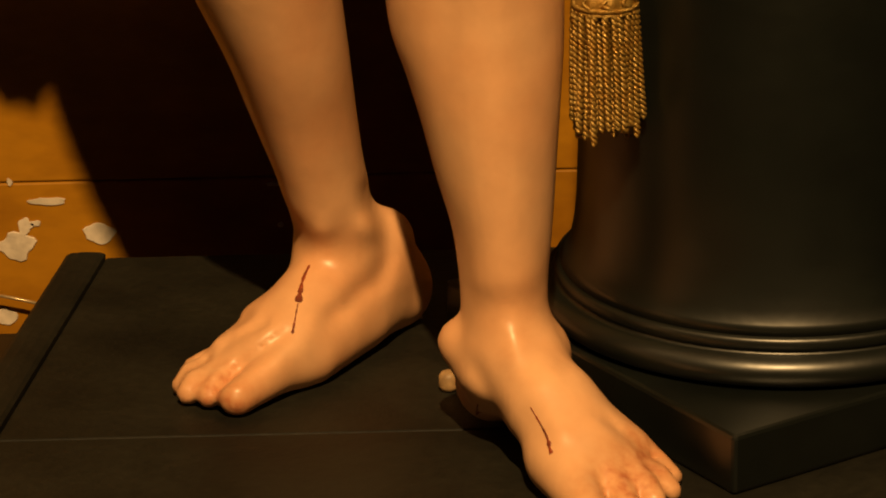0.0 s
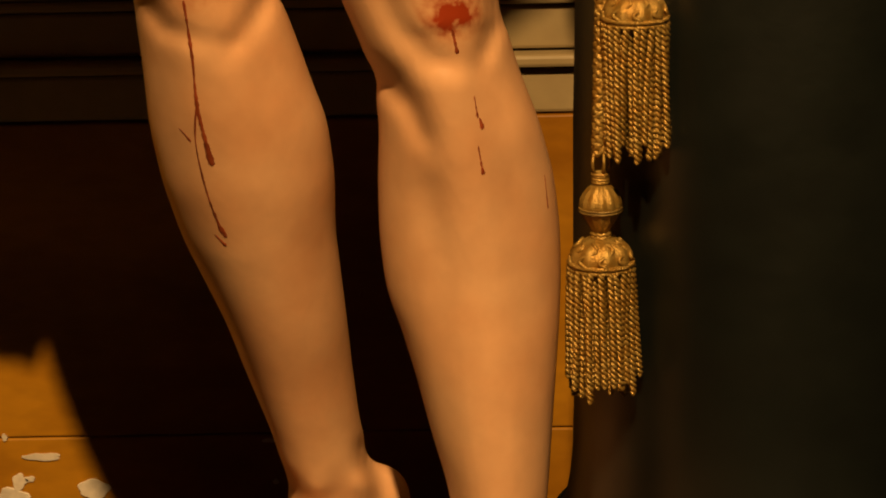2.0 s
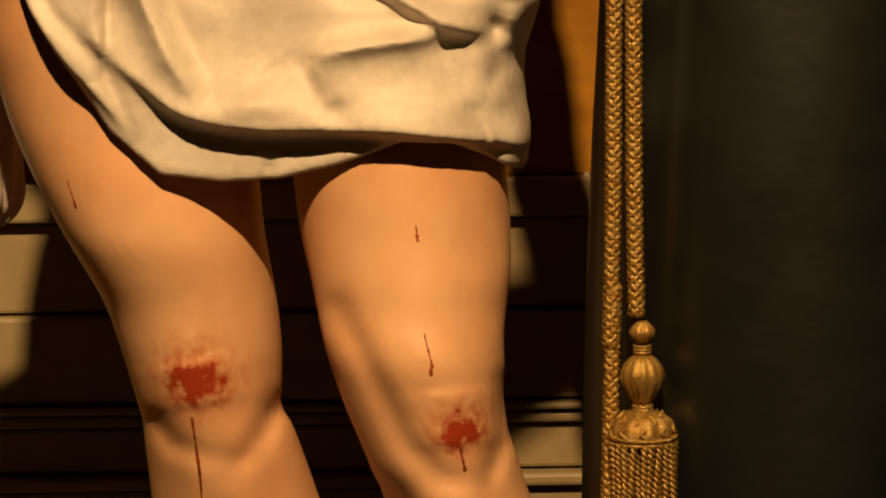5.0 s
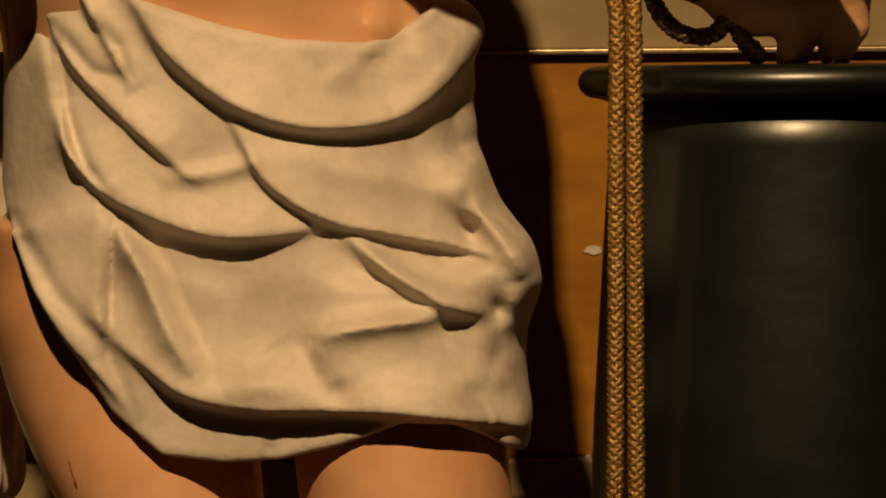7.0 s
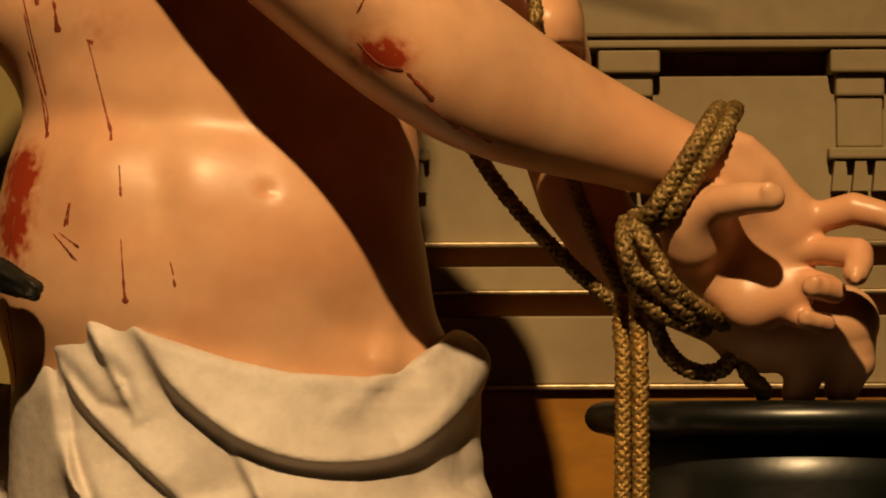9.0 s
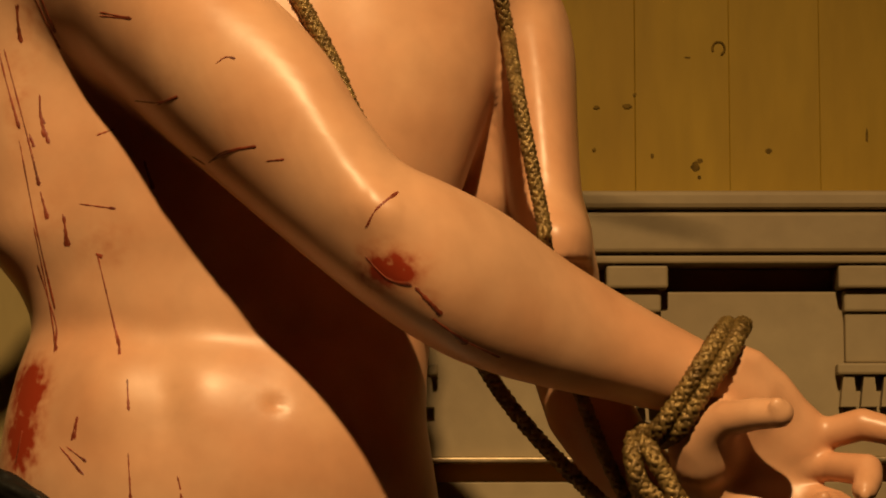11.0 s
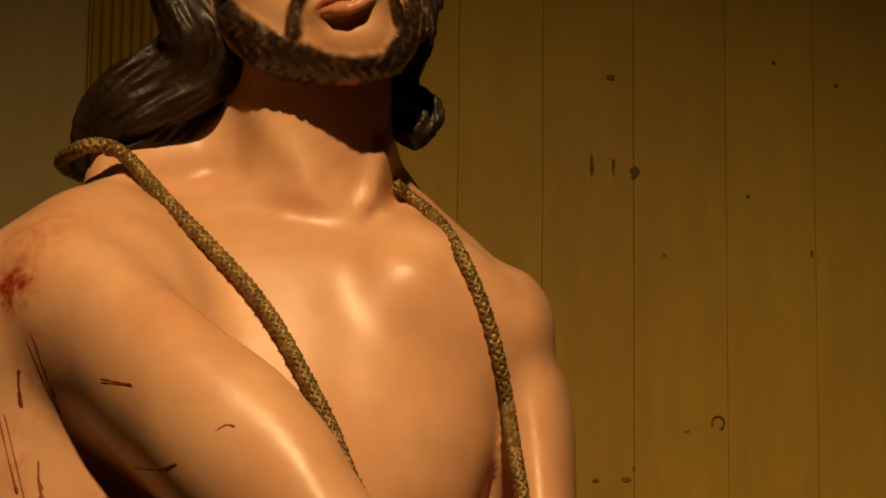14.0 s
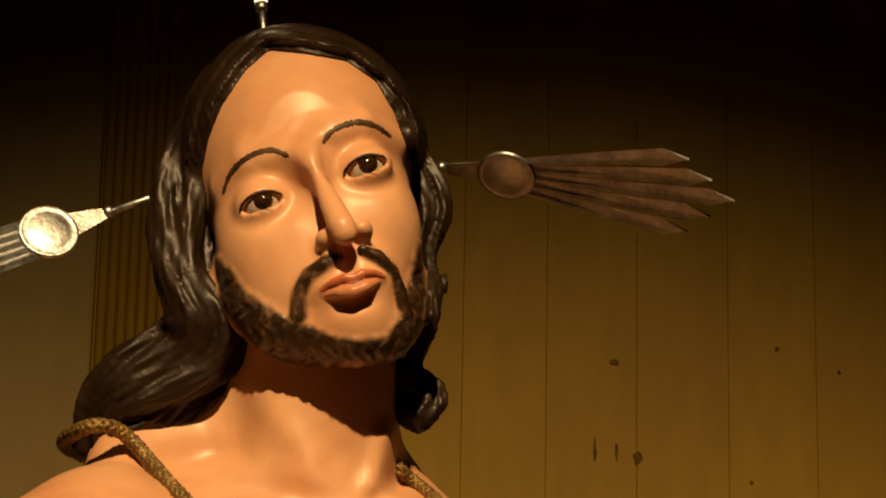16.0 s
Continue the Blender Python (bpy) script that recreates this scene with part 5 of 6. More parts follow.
# hair: tight over the skull, parted, long locks at both sides
hair = Field((-0.275, 1.895, 1.37), (0.025, 2.19, 1.745), 0.0020)
hair.d = np.full(h.d.shape, 0.2, np.float32)
band = np.abs(h.d) < 0.03
place = [np.broadcast_to(g, h.d.shape)[band] for g in (gx, gy, gz)]
bx, bz = seen(place, 1.99)
out = np.maximum(-inside_by(BROW_LINE, bx, bz), (place[1] - 2.045) * 0.8)
flow = out + 0.10 * (place[1] - 2.0) + 0.0035 * np.sin(34 * place[2] + 18 * place[0]) + 0.0018 * np.sin(90 * place[2] - 40 * place[1])
comb = np.sin(2 * math.pi * flow / 0.0125) + 0.55 * np.sin(2 * math.pi * flow / 0.0057 + 9 * place[2]) + 0.35 * np.sin(2 * math.pi * flow / 0.0031 + 1.0)
thick = 0.0095 * step(0.0, 0.016, out) - 0.0035 * step(0.004, -0.001, out)
hair.d[band] = (h.d[band] - thick + 0.00085 * comb * step(0.0, 0.008, out)).astype(np.float32)
low = np.maximum(1.47 - gz, -0.02 + 0 * gx)
hair.d = np.maximum(hair.d, np.broadcast_to(low, hair.d.shape).astype(np.float32))
hair.d[band] = np.maximum(hair.d[band], (0.0004 - out) * 0.9)


def lock(points, strands, k=0.0022, tight=0.50):
    """A carved lock: strands side by side along a bent line of (x, y, z, half width)."""
    c = spline(points, 0.006)
    tan = np.gradient(c[:, :3], axis=0)
    tan /= np.linalg.norm(tan, axis=1)[:, None]
    side = np.cross(tan, (0, 1, 0))
    side /= np.linalg.norm(side, axis=1)[:, None]
    s = np.linspace(0, 1, len(c))
    for j in range(strands):
        u = (2 * j / (strands - 1) - 1) * 0.66
        w = u + 0.16 * np.sin(7 * s + 2.1 * j) + 0.10 * np.sin(15 * s + j)
        q = c.copy()
        q[:, :3] += side * (w * c[:, 3])[:, None]
        q[:, 1] -= (1 - 0.8 * u * u) * c[:, 3] * 0.45 + 0.0018 * np.sin(9 * s + 1.7 * j)
        q[:, 3] = c[:, 3] * tight * (0.86 + 0.14 * math.sin(2.3 * j))
        hair.chain(q, k, 0.0011, 4, 90)
    hair.chain(c * (1, 1, 1, 0.62), 0.002)


lock([(-0.1500, 2.0450, 1.6720, 0.0130), (-0.1720, 2.0350, 1.6400, 0.0160), (-0.1830, 2.0300, 1.6020, 0.0175), (-0.1860, 2.0260, 1.5630, 0.0190), (-0.1820, 2.0220, 1.5300, 0.0185), (-0.1740, 2.0150, 1.5070, 0.0175), (-0.1659, 2.0192, 1.4894, 0.0200), (-0.1722, 2.0304, 1.4749, 0.0210), (-0.1930, 2.0340, 1.4623, 0.0205), (-0.2164, 2.0370, 1.4501, 0.0200), (-0.2347, 2.0470, 1.4358, 0.0165), (-0.2397, 2.0620, 1.4124, 0.0135)], 5)
lock([(-0.1660, 2.0400, 1.5600, 0.0100), (-0.1660, 2.0350, 1.5300, 0.0100), (-0.1580, 2.0300, 1.5000, 0.0120), (-0.1503, 2.0376, 1.4833, 0.0125), (-0.1544, 2.0440, 1.4694, 0.0125), (-0.1747, 2.0400, 1.4552, 0.0120), (-0.2032, 2.0420, 1.4430, 0.0110), (-0.2255, 2.0520, 1.4328, 0.0100)], 3)
lock([(-0.160, 2.070, 1.530, 0.024), (-0.160, 2.065, 1.480, 0.022), (-0.185, 2.055, 1.445, 0.020), (-0.220, 2.050, 1.420, 0.018)], 3)
lock([(-0.062, 2.050, 1.682, 0.009), (-0.044, 2.047, 1.652, 0.011), (-0.029, 2.045, 1.619, 0.012), (-0.018, 2.045, 1.582, 0.0145), (-0.023, 2.047, 1.551, 0.0125), (-0.022, 2.050, 1.510, 0.0135), (-0.028, 2.055, 1.478, 0.012), (-0.027, 2.060, 1.455, 0.014)], 3)
lock([(-0.034, 2.055, 1.470, 0.010), (-0.018, 2.055, 1.462, 0.010), (-0.013, 2.055, 1.448, 0.010), (-0.022, 2.055, 1.437, 0.010), (-0.033, 2.055, 1.443, 0.009)], 3)
v, f = hair.skin()
pieces.append((v, f, 2))

def globe(c, r, n, mat_no, squash=1.0):
    bm = bmesh.new()
    bmesh.ops.create_uvsphere(bm, u_segments=n, v_segments=n // 2, radius=r)
    bm.verts.ensure_lookup_table()
    vs = np.array([(v.co.x + c[0], v.co.y * squash + c[1], v.co.z + c[2]) for v in bm.verts])
    fs = [[v.index for v in q.verts] for q in bm.faces]
    bm.free()
    return vs, fs, mat_no


for c in EYES:
    pieces.append(globe(c, 0.0122, 32, 5))
    g = (c[0] + 0.0010, c[1] - 0.0084, c[2] - 0.0002)
    pieces.append(globe(g, 0.0071, 28, 6, 0.73))

# loincloth: a shell with carved folds
cloth = Field((-0.33, 1.86, 0.56), (0.085, 2.20, 0.965), 0.0022)
cx, cz = np.meshgrid(cloth.ax[0], cloth.ax[2], indexing="ij")
relief = np.zeros_like(cx)


def fold(points, amp, soft, sharp, side=1):
    """A carved fold along a line in the front: it swells over soft metres and drops over sharp ones."""
    global relief
    p = spline(points, 0.006)
    best, sign, end = np.full(cx.shape, 9.0), np.ones(cx.shape), np.ones(cx.shape)
    for i in range(len(p) - 1):
        a, v = p[i], p[i + 1] - p[i]
        t = np.clip(((cx - a[0]) * v[0] + (cz - a[1]) * v[1]) / v.dot(v), 0, 1)
        qx, qz = cx - a[0] - t * v[0], cz - a[1] - t * v[1]
        d = np.sqrt(qx * qx + qz * qz)
        m = d < best
        best = np.where(m, d, best)
        sign = np.where(m, np.sign(v[0] * qz - v[1] * qx), sign)
        end = np.where(m, np.minimum(1, 1.45 * np.sin(np.pi * np.clip((i + t) / (len(p) - 1), 0, 1))), end)
    w = np.where(sign * side > 0, soft, sharp)
    relief += amp * end * np.exp(-(best / w) ** np.where(sign * side > 0, 1.35, 2.0))


fold(FOLDS_A, 0.017, 0.026, 0.005)
fold(FOLDS_B, 0.014, 0.022, 0.0035)
fold(FOLDS_C, 0.012, 0.020, 0.0035)
fold(FOLDS_D, 0.018, 0.028, 0.0045)
fold(FOLDS_E, 0.012, 0.034, 0.003, -1)
fold(FOLDS_F, 0.019, 0.030, 0.0055)
fold(FOLDS_G, 0.013, 0.012, 0.006)
fold(FOLDS_H, 0.016, 0.0045, 0.016)
fold(FOLDS_I, 0.014, 0.0055, 0.012)
fold(FOLDS_J, 0.012, 0.010, 0.004)
fold(FOLDS_K, 0.007, 0.014, 0.007)
fold(FOLDS_L, 0.008, 0.014, 0.010)
fold(FOLDS_M, -0.007, 0.012, 0.014)
fold(FOLDS_N, 0.010, 0.016, 0.003, -1)
fold(FOLDS_O, 0.009, 0.014, 0.005)
fold(FOLDS_P, 0.007, 0.006, 0.016)
fold(FOLDS_Q, 0.006, 0.010, 0.012)
fold(FOLDS_R, -0.006, 0.012, 0.012)
fold(FOLDS_S, 0.008, 0.014, 0.008)
fold(FOLDS_T, 0.005, 0.014, 0.012)
cloth.tower(CLOTH_SECTIONS, 0.0)
for leg in (LEG_L, LEG_R):
    cloth.tower([(z, x, y, rx + 0.007, ry + 0.009) for z, x, y, rx, ry in leg], 0.03)
cloth.ball((0.015, 2.03, 0.796), (0.016, 0.070, 0.016), 0, 0.022)
cloth.ball((0.039, 2.03, 0.739), (0.024, 0.070, 0.024), 0, 0.022)
cloth.ball((0.041, 2.03, 0.643), (0.016, 0.070, 0.016), 0, 0.022)
# sharper creases and crests, the knotted end and its hollow
cloth.mark([(-0.2397, 0.8990), (-0.2318, 0.8456), (-0.2182, 0.8098), (-0.2042, 0.7918)], 0.006, 0.0045, 0, 2.07)
cloth.mark([(-0.2042, 0.7901), (-0.2045, 0.7561), (-0.2062, 0.7166)], 0.0065, 0.0045, 0, 2.07)
cloth.mark([(-0.2016, 0.7757), (-0.1800, 0.7451), (-0.1627, 0.7054), (-0.1506, 0.6783)], -0.006, 0.0075, 0, 2.07)
cloth.mark([(-0.1919, 0.7810), (-0.1657, 0.7413), (-0.1485, 0.6981)], 0.003, 0.008, 0, 2.07)
cloth.mark([(-0.2652, 0.7782), (-0.2375, 0.7277), (-0.2094, 0.6987), (-0.1887, 0.6481)], 0.0045, 0.006, 0, 2.07)
cloth.mark([(-0.1648, 0.8022), (-0.1362, 0.8047), (-0.1111, 0.8113)], -0.0045, 0.006, 0, 2.07)
cloth.mark([(-0.0545, 0.7653), (-0.0226, 0.7399), (0.0058, 0.7234), (0.0308, 0.7160)], -0.0045, 0.0065, 0, 2.07)
cloth.mark([(-0.0438, 0.7670), (-0.0083, 0.7397), (0.0237, 0.7232)], 0.0025, 0.006, 0, 2.07)
cloth.mark([(-0.0732, 0.6991), (-0.0588, 0.7068), (-0.0229, 0.7111), (0.0076, 0.7151)], -0.0065, 0.0065, 0, 2.07)
cloth.mark([(-0.0805, 0.6920), (-0.0692, 0.6757), (-0.0593, 0.6629)], 0.0055, 0.008, 0, 2.07)
cloth.mark([(-0.0983, 0.6975), (-0.0878, 0.6830)], 0.004, 0.018, 0, 2.07)
cloth.mark([(-0.0590, 0.6953), (-0.0230, 0.7022), (0.0128, 0.7054)], 0.003, 0.01, 0, 2.07)
cloth.mark([(0.0286, 0.6674), (0.0421, 0.6925), (0.0381, 0.7285)], 0.0055, 0.008, 0, 2.07)
cloth.mark([(0.0228, 0.7734), (0.0241, 0.7627)], 0.005, 0.006, 0, 2.07)
cloth.mark([(0.0314, 0.7769), (0.0509, 0.7588), (0.0614, 0.7336), (0.0505, 0.7122)], -0.006, 0.011, 0, 2.07)
cloth.mark([(-0.0247, 0.8791), (-0.0248, 0.8685)], 0.006, 0.02, 0, 2.07)
cloth.mark([(-0.0605, 0.8635), (-0.0425, 0.8758), (-0.0324, 0.8899)], -0.0035, 0.008, 0, 2.07)
cloth.mark([(-0.2345, 0.8954), (-0.2136, 0.8697), (-0.1952, 0.8638)], 0.005, 0.005, 0, 2.07)
cloth.mark([(-0.1905, 0.8659), (-0.1973, 0.8844), (-0.2095, 0.8987)], 0.006, 0.005, 0, 2.07)
cloth.mark([(-0.1799, 0.7487), (-0.1301, 0.7302), (-0.0727, 0.7440)], -0.002, 0.012, 0, 2.07)
cloth.mark([(-0.1656, 0.7485), (-0.1229, 0.7337)], 0.002, 0.01, 0, 2.07)
cloth.mark([(-0.1454, 0.6638), (-0.1131, 0.6689), (-0.0737, 0.6649)], -0.0025, 0.008, 0, 2.07)
cloth.mark([(-0.1065, 0.6219), (-0.1028, 0.6327)], 0.003, 0.005, 0, 2.07)
cloth.mark([(-0.0378, 0.6609), (0.0124, 0.6640), (0.0376, 0.6745)], -0.003, 0.01, 0, 2.07)
lump = 0.0010 * np.sin(38 * cx + 21 * cz) + 0.0007 * np.sin(70 * cz - 30 * cx + 1.0)
front = np.clip((2.11 - cloth.ax[1]) / 0.06, 0, 1).reshape(1, -1, 1)
d0 = cloth.d - 0.88 * front * (relief + lump)[:, None, :]
top = np.interp(cx, *np.array(CLOTH_TOP).T)[:, None, :]
hem = np.interp(cx, *np.array(CLOTH_HEM).T)[:, None, :]
zz = cloth.ax[2].reshape(1, 1, -1)
lift = 0.12 * np.clip(cloth.ax[1].reshape(1, -1, 1) - 2.0, 0, 0.2)
shell = np.maximum(d0, -(d0 + 0.015))


def soft_max(a, b, k):
    m = np.clip(0.5 + 0.5 * (a - b) / k, 0, 1)
    return b * (1 - m) + a * m + k * m * (1 - m)


shell = soft_max(shell, (zz - top) * 0.8, 0.006)
shell = soft_max(shell, (hem + lift - zz) * 0.8, 0.005)
cloth.d = shell.astype(np.float32)
cloth.chain([(-0.285, 2.10, 0.86, 0.022), (-0.304, 2.11, 0.74, 0.022), (-0.302, 2.11, 0.605, 0.025)], 0.01, 0.003, 5, 20)
cloth.chain(ROLL, 0.016)
v, f = cloth.skin()
pieces.append((v, f, 1))
belt = Field((-0.32, 1.90, 0.93), (-0.22, 2.02, 0.98), 0.0018)
belt.chain([(-0.300, 1.995, 0.962, 0.009), (-0.272, 1.955, 0.951, 0.010), (-0.247, 1.935, 0.940, 0.007)], 0.002, 0.001, 4, 90)
v, f = belt.skin()
pieces.append((v, f, 8))

# cracked filler under the soles
glue = Field((-0.08, 1.86, 0.0), (0.16, 2.2, 0.012), 0.0012)
glue.chain([(-0.0754, 2.1060, 0.0012, 0.0022), (-0.0595, 2.1297, 0.0012, 0.0022), (-0.0391, 2.1502, 0.0012, 0.0022), (-0.0175, 2.1744, 0.0012, 0.0022)], 0.0, 0.0008, 3, 900)
glue.chain([(0.1078, 1.9804, 0.0012, 0.0022), (0.1160, 1.9742, 0.0012, 0.0022), (0.1249, 1.9585, 0.0012, 0.0022)], 0.0, 0.0008, 3, 900)
v, f = glue.skin()
pieces.append((v, f, 9))

# painted wounds, drops, brows and lashes: thin beads of paint laid on the surface
from mathutils.bvhtree import BVHTree


def tree_of(*which):
    vs, fs, n = [], [], 0
    for v, f, m in which:
        vs.append(v)
        fs.append(f + n)
        n += len(v)
    return BVHTree.FromPolygons(np.concatenate(vs).tolist(), np.concatenate(fs).tolist())


BODY_TREE, HEAD_TREE = tree_of(pieces[0], pieces[1]), tree_of(pieces[2])
random.seed(11)


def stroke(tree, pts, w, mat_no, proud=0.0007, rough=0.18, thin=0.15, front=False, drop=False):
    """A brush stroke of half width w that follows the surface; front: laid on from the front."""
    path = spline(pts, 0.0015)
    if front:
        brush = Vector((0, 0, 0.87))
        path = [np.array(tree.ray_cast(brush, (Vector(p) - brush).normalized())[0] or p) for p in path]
    rows = []
    for i, p in enumerate(path):
        hit = tree.find_nearest(Vector(p))
        s = i / max(1, len(path) - 1)
        wide = w * (0.5 + 0.5 * math.sin(math.pi * (0.1 + 0.8 * s))) * random.uniform(1 - rough, 1 + rough)
        if drop:
            wide = w * (0.42 + 0.25 * math.sin(9 * s + 40 * w * 1000) ** 2 + 1.0 * s ** 5) * random.uniform(1 - rough, 1 + rough)
        rows.append((np.array(hit[0]), np.array(hit[1]), wide))
    vs, fs = [], []
    for i, (p, nrm, wide) in enumerate(rows):
        q = rows[min(i + 1, len(rows) - 1)][0] - rows[max(i - 1, 0)][0]
        side = np.cross(q, nrm)
        side /= np.linalg.norm(side) + 1e-9
        end = thin if i in (0, len(rows) - 1) else 1.0
        for u, up in ((-1, -0.0004), (-0.6, 0.6 * proud), (0, proud), (0.6, 0.6 * proud), (1, -0.0004)):
            near = tree.find_nearest(Vector(p + side * wide * u * end))
            vs.append(np.array(near[0]) + np.array(near[1]) * up)
        if i:
            for k in range(4):
                fs.append([5 * i - 5 + k, 5 * i - 4 + k, 5 * i + 1 + k, 5 * i + k])
    pieces.append((np.array(vs), fs, mat_no))


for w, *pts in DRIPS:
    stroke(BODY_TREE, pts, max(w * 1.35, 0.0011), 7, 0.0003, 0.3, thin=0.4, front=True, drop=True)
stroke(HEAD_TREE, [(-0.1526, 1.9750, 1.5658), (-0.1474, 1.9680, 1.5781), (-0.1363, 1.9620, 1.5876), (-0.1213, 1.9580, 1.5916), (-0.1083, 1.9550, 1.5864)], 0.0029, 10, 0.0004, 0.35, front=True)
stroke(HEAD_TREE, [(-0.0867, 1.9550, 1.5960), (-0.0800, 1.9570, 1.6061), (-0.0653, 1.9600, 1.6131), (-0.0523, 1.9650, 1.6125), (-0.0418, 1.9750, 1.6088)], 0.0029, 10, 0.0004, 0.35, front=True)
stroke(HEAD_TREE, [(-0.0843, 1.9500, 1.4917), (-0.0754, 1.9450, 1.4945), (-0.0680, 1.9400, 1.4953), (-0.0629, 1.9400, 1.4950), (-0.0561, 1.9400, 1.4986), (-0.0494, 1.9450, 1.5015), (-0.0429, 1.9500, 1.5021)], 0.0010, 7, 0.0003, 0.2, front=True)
for c in EYES:
    ca, sa = math.cos(radians(20)), math.sin(radians(20))
    lash = [(c[0] + u * ca - w * sa, c[1] - 0.0150 + 20 * u * u, c[2] - 0.0026 + u * sa + w * ca) for u, w in ((-0.0170, -0.0015), (-0.009, 0.0044), (0.0, 0.0062), (0.009, 0.0050), (0.0160, 0.001))]
    stroke(HEAD_TREE, lash, 0.0017, 3, 0.0009, 0.1)

off, allv, allf, allm = 0, [], [], []
for v, f, m in pieces:
    f = np.asarray(f, dtype=object) if isinstance(f, list) else f
    allv.append(v)
    allf += [[int(i) + off for i in q] for q in f]
    allm += [m] * len(f)
    off += len(v)
me = bpy.data.meshes.new("statue")
me.from_pydata(np.concatenate(allv).tolist(), [], allf)
for m in STATUE_MATS:
    me.materials.append(m)
me.polygons.foreach_set("material_index", np.array(allm, dtype=np.int32))
stain = np.zeros(len(me.vertices), np.float32)
co = np.concatenate(allv)
for c, r, strength in STAINS:
    stain = np.maximum(stain, strength * np.clip(1.25 - np.linalg.norm((co - np.array(c)) / np.array(r), axis=1), 0, 1))
me.attributes.new("stain", "FLOAT", "POINT").data.foreach_set("value", stain.astype(np.float32))
first = sum(len(p[0]) for p in pieces[:HEAD_PAINT[0]])
for name, paint in zip(("beard", "lip"), HEAD_PAINT[1:]):
    value = np.zeros(len(co), np.float32)
    value[first:first + len(paint)] = paint
    me.attributes.new(name, "FLOAT", "POINT").data.foreach_set("value", value)
me.shade_smooth()
statue = new("statue", me)
tagged(statue, "life-size painted carved wooden statue with white loincloth and bound wrists", "statue")

# ---- cords, tassels and silver rays ----
ROPE_NECK_L = [(-0.252, 2.130, 1.426), (-0.261, 2.080, 1.420), (-0.254, 2.040, 1.416), (-0.232, 2.000, 1.414), (-0.212, 1.985, 1.408), (-0.186, 1.970, 1.374), (-0.161, 1.970, 1.349), (-0.138, 1.960, 1.325), (-0.115, 1.960, 1.300), (-0.098, 1.960, 1.273), (-0.085, 1.960, 1.248), (-0.070, 1.960, 1.221), (-0.057, 1.930, 1.185), (-0.036, 1.930, 1.143), (-0.025, 1.965, 1.120), (0.006, 1.965, 1.060), (0.034, 1.965, 1.012), (0.052, 1.953, 0.987), (0.075, 1.935, 0.961), (0.096, 1.935, 0.941), (0.113, 1.935, 0.927)]
ROPE_NECK_R = [(-0.044, 2.150, 1.438), (-0.039, 2.090, 1.417), (-0.034, 2.050, 1.402), (-0.024, 2.005, 1.382), (-0.007, 1.975, 1.361), (0.012, 1.955, 1.330), (0.026, 1.955, 1.297), (0.036, 1.955, 1.263), (0.042, 1.955, 1.227), (0.040, 1.945, 1.237), (0.044, 1.945, 1.210), (0.052, 1.945, 1.167), (0.058, 1.945, 1.135), (0.065, 1.945, 1.104), (0.061, 1.930, 1.109), (0.070, 1.930, 1.060), (0.083, 1.959, 1.013), (0.100, 1.948, 0.967), (0.116, 1.948, 0.936)]
CORD_L = [(0.113, 1.910, 0.934), (0.112, 1.910, 0.914), (0.113, 1.905, 0.890), (0.112, 1.905, 0.808), (0.111, 1.905, 0.706), (0.110, 1.905, 0.620), (0.108, 1.905, 0.530), (0.110, 1.905, 0.565), (0.108, 1.905, 0.495), (0.106, 1.900, 0.425), (0.105, 1.900, 0.387)]
CORD_R = [(0.121, 1.895, 0.934), (0.122, 1.895, 0.907), (0.122, 1.890, 0.889), (0.122, 1.890, 0.809), (0.122, 1.890, 0.707), (0.122, 1.890, 0.622), (0.123, 1.890, 0.550)]
WRAP_A = [(0.118, 1.905, 0.975), (0.126, 1.870, 0.980), (0.141, 1.863, 1.001), (0.153, 1.863, 1.020), (0.165, 1.877, 1.038), (0.172, 1.905, 1.046), (0.167, 1.935, 1.038), (0.145, 1.940, 1.001), (0.122, 1.920, 0.973)]
WRAP_B = [(0.121, 1.905, 0.973), (0.138, 1.870, 0.980), (0.152, 1.863, 1.001), (0.165, 1.863, 1.019), (0.176, 1.877, 1.038), (0.181, 1.905, 1.046), (0.175, 1.935, 1.038), (0.151, 1.940, 1.001), (0.126, 1.920, 0.973)]
WRAP_C = [(0.114, 1.890, 0.978), (0.112, 1.870, 0.963), (0.119, 1.870, 0.946), (0.133, 1.870, 0.938), (0.148, 1.875, 0.923), (0.160, 1.905, 0.914), (0.166, 1.945, 0.922)]
WRAP_D = [(0.119, 1.890, 0.983), (0.123, 1.865, 0.966), (0.131, 1.865, 0.953), (0.139, 1.865, 0.939), (0.157, 1.880, 0.925), (0.175, 1.915, 0.917)]
WRAP_E = [(0.130, 1.875, 0.980), (0.116, 1.875, 0.970), (0.114, 1.875, 0.953), (0.123, 1.880, 0.933), (0.135, 1.880, 0.923), (0.152, 1.880, 0.916)]
LOOP = [(0.133, 1.948, 0.925), (0.142, 1.956, 0.903), (0.156, 1.956, 0.890), (0.175, 1.956, 0.889), (0.184, 1.956, 0.903), (0.172, 1.956, 0.915)]
LOOP_TAIL = [(0.173, 1.951, 0.922), (0.187, 1.956, 0.901), (0.194, 1.956, 0.885), (0.201, 1.956, 0.879), (0.203, 1.965, 0.874)]
TASSEL_R = (0.1264, 1.8900, 0.5464)
TASSEL_L = (0.1056, 1.9000, 0.3847)


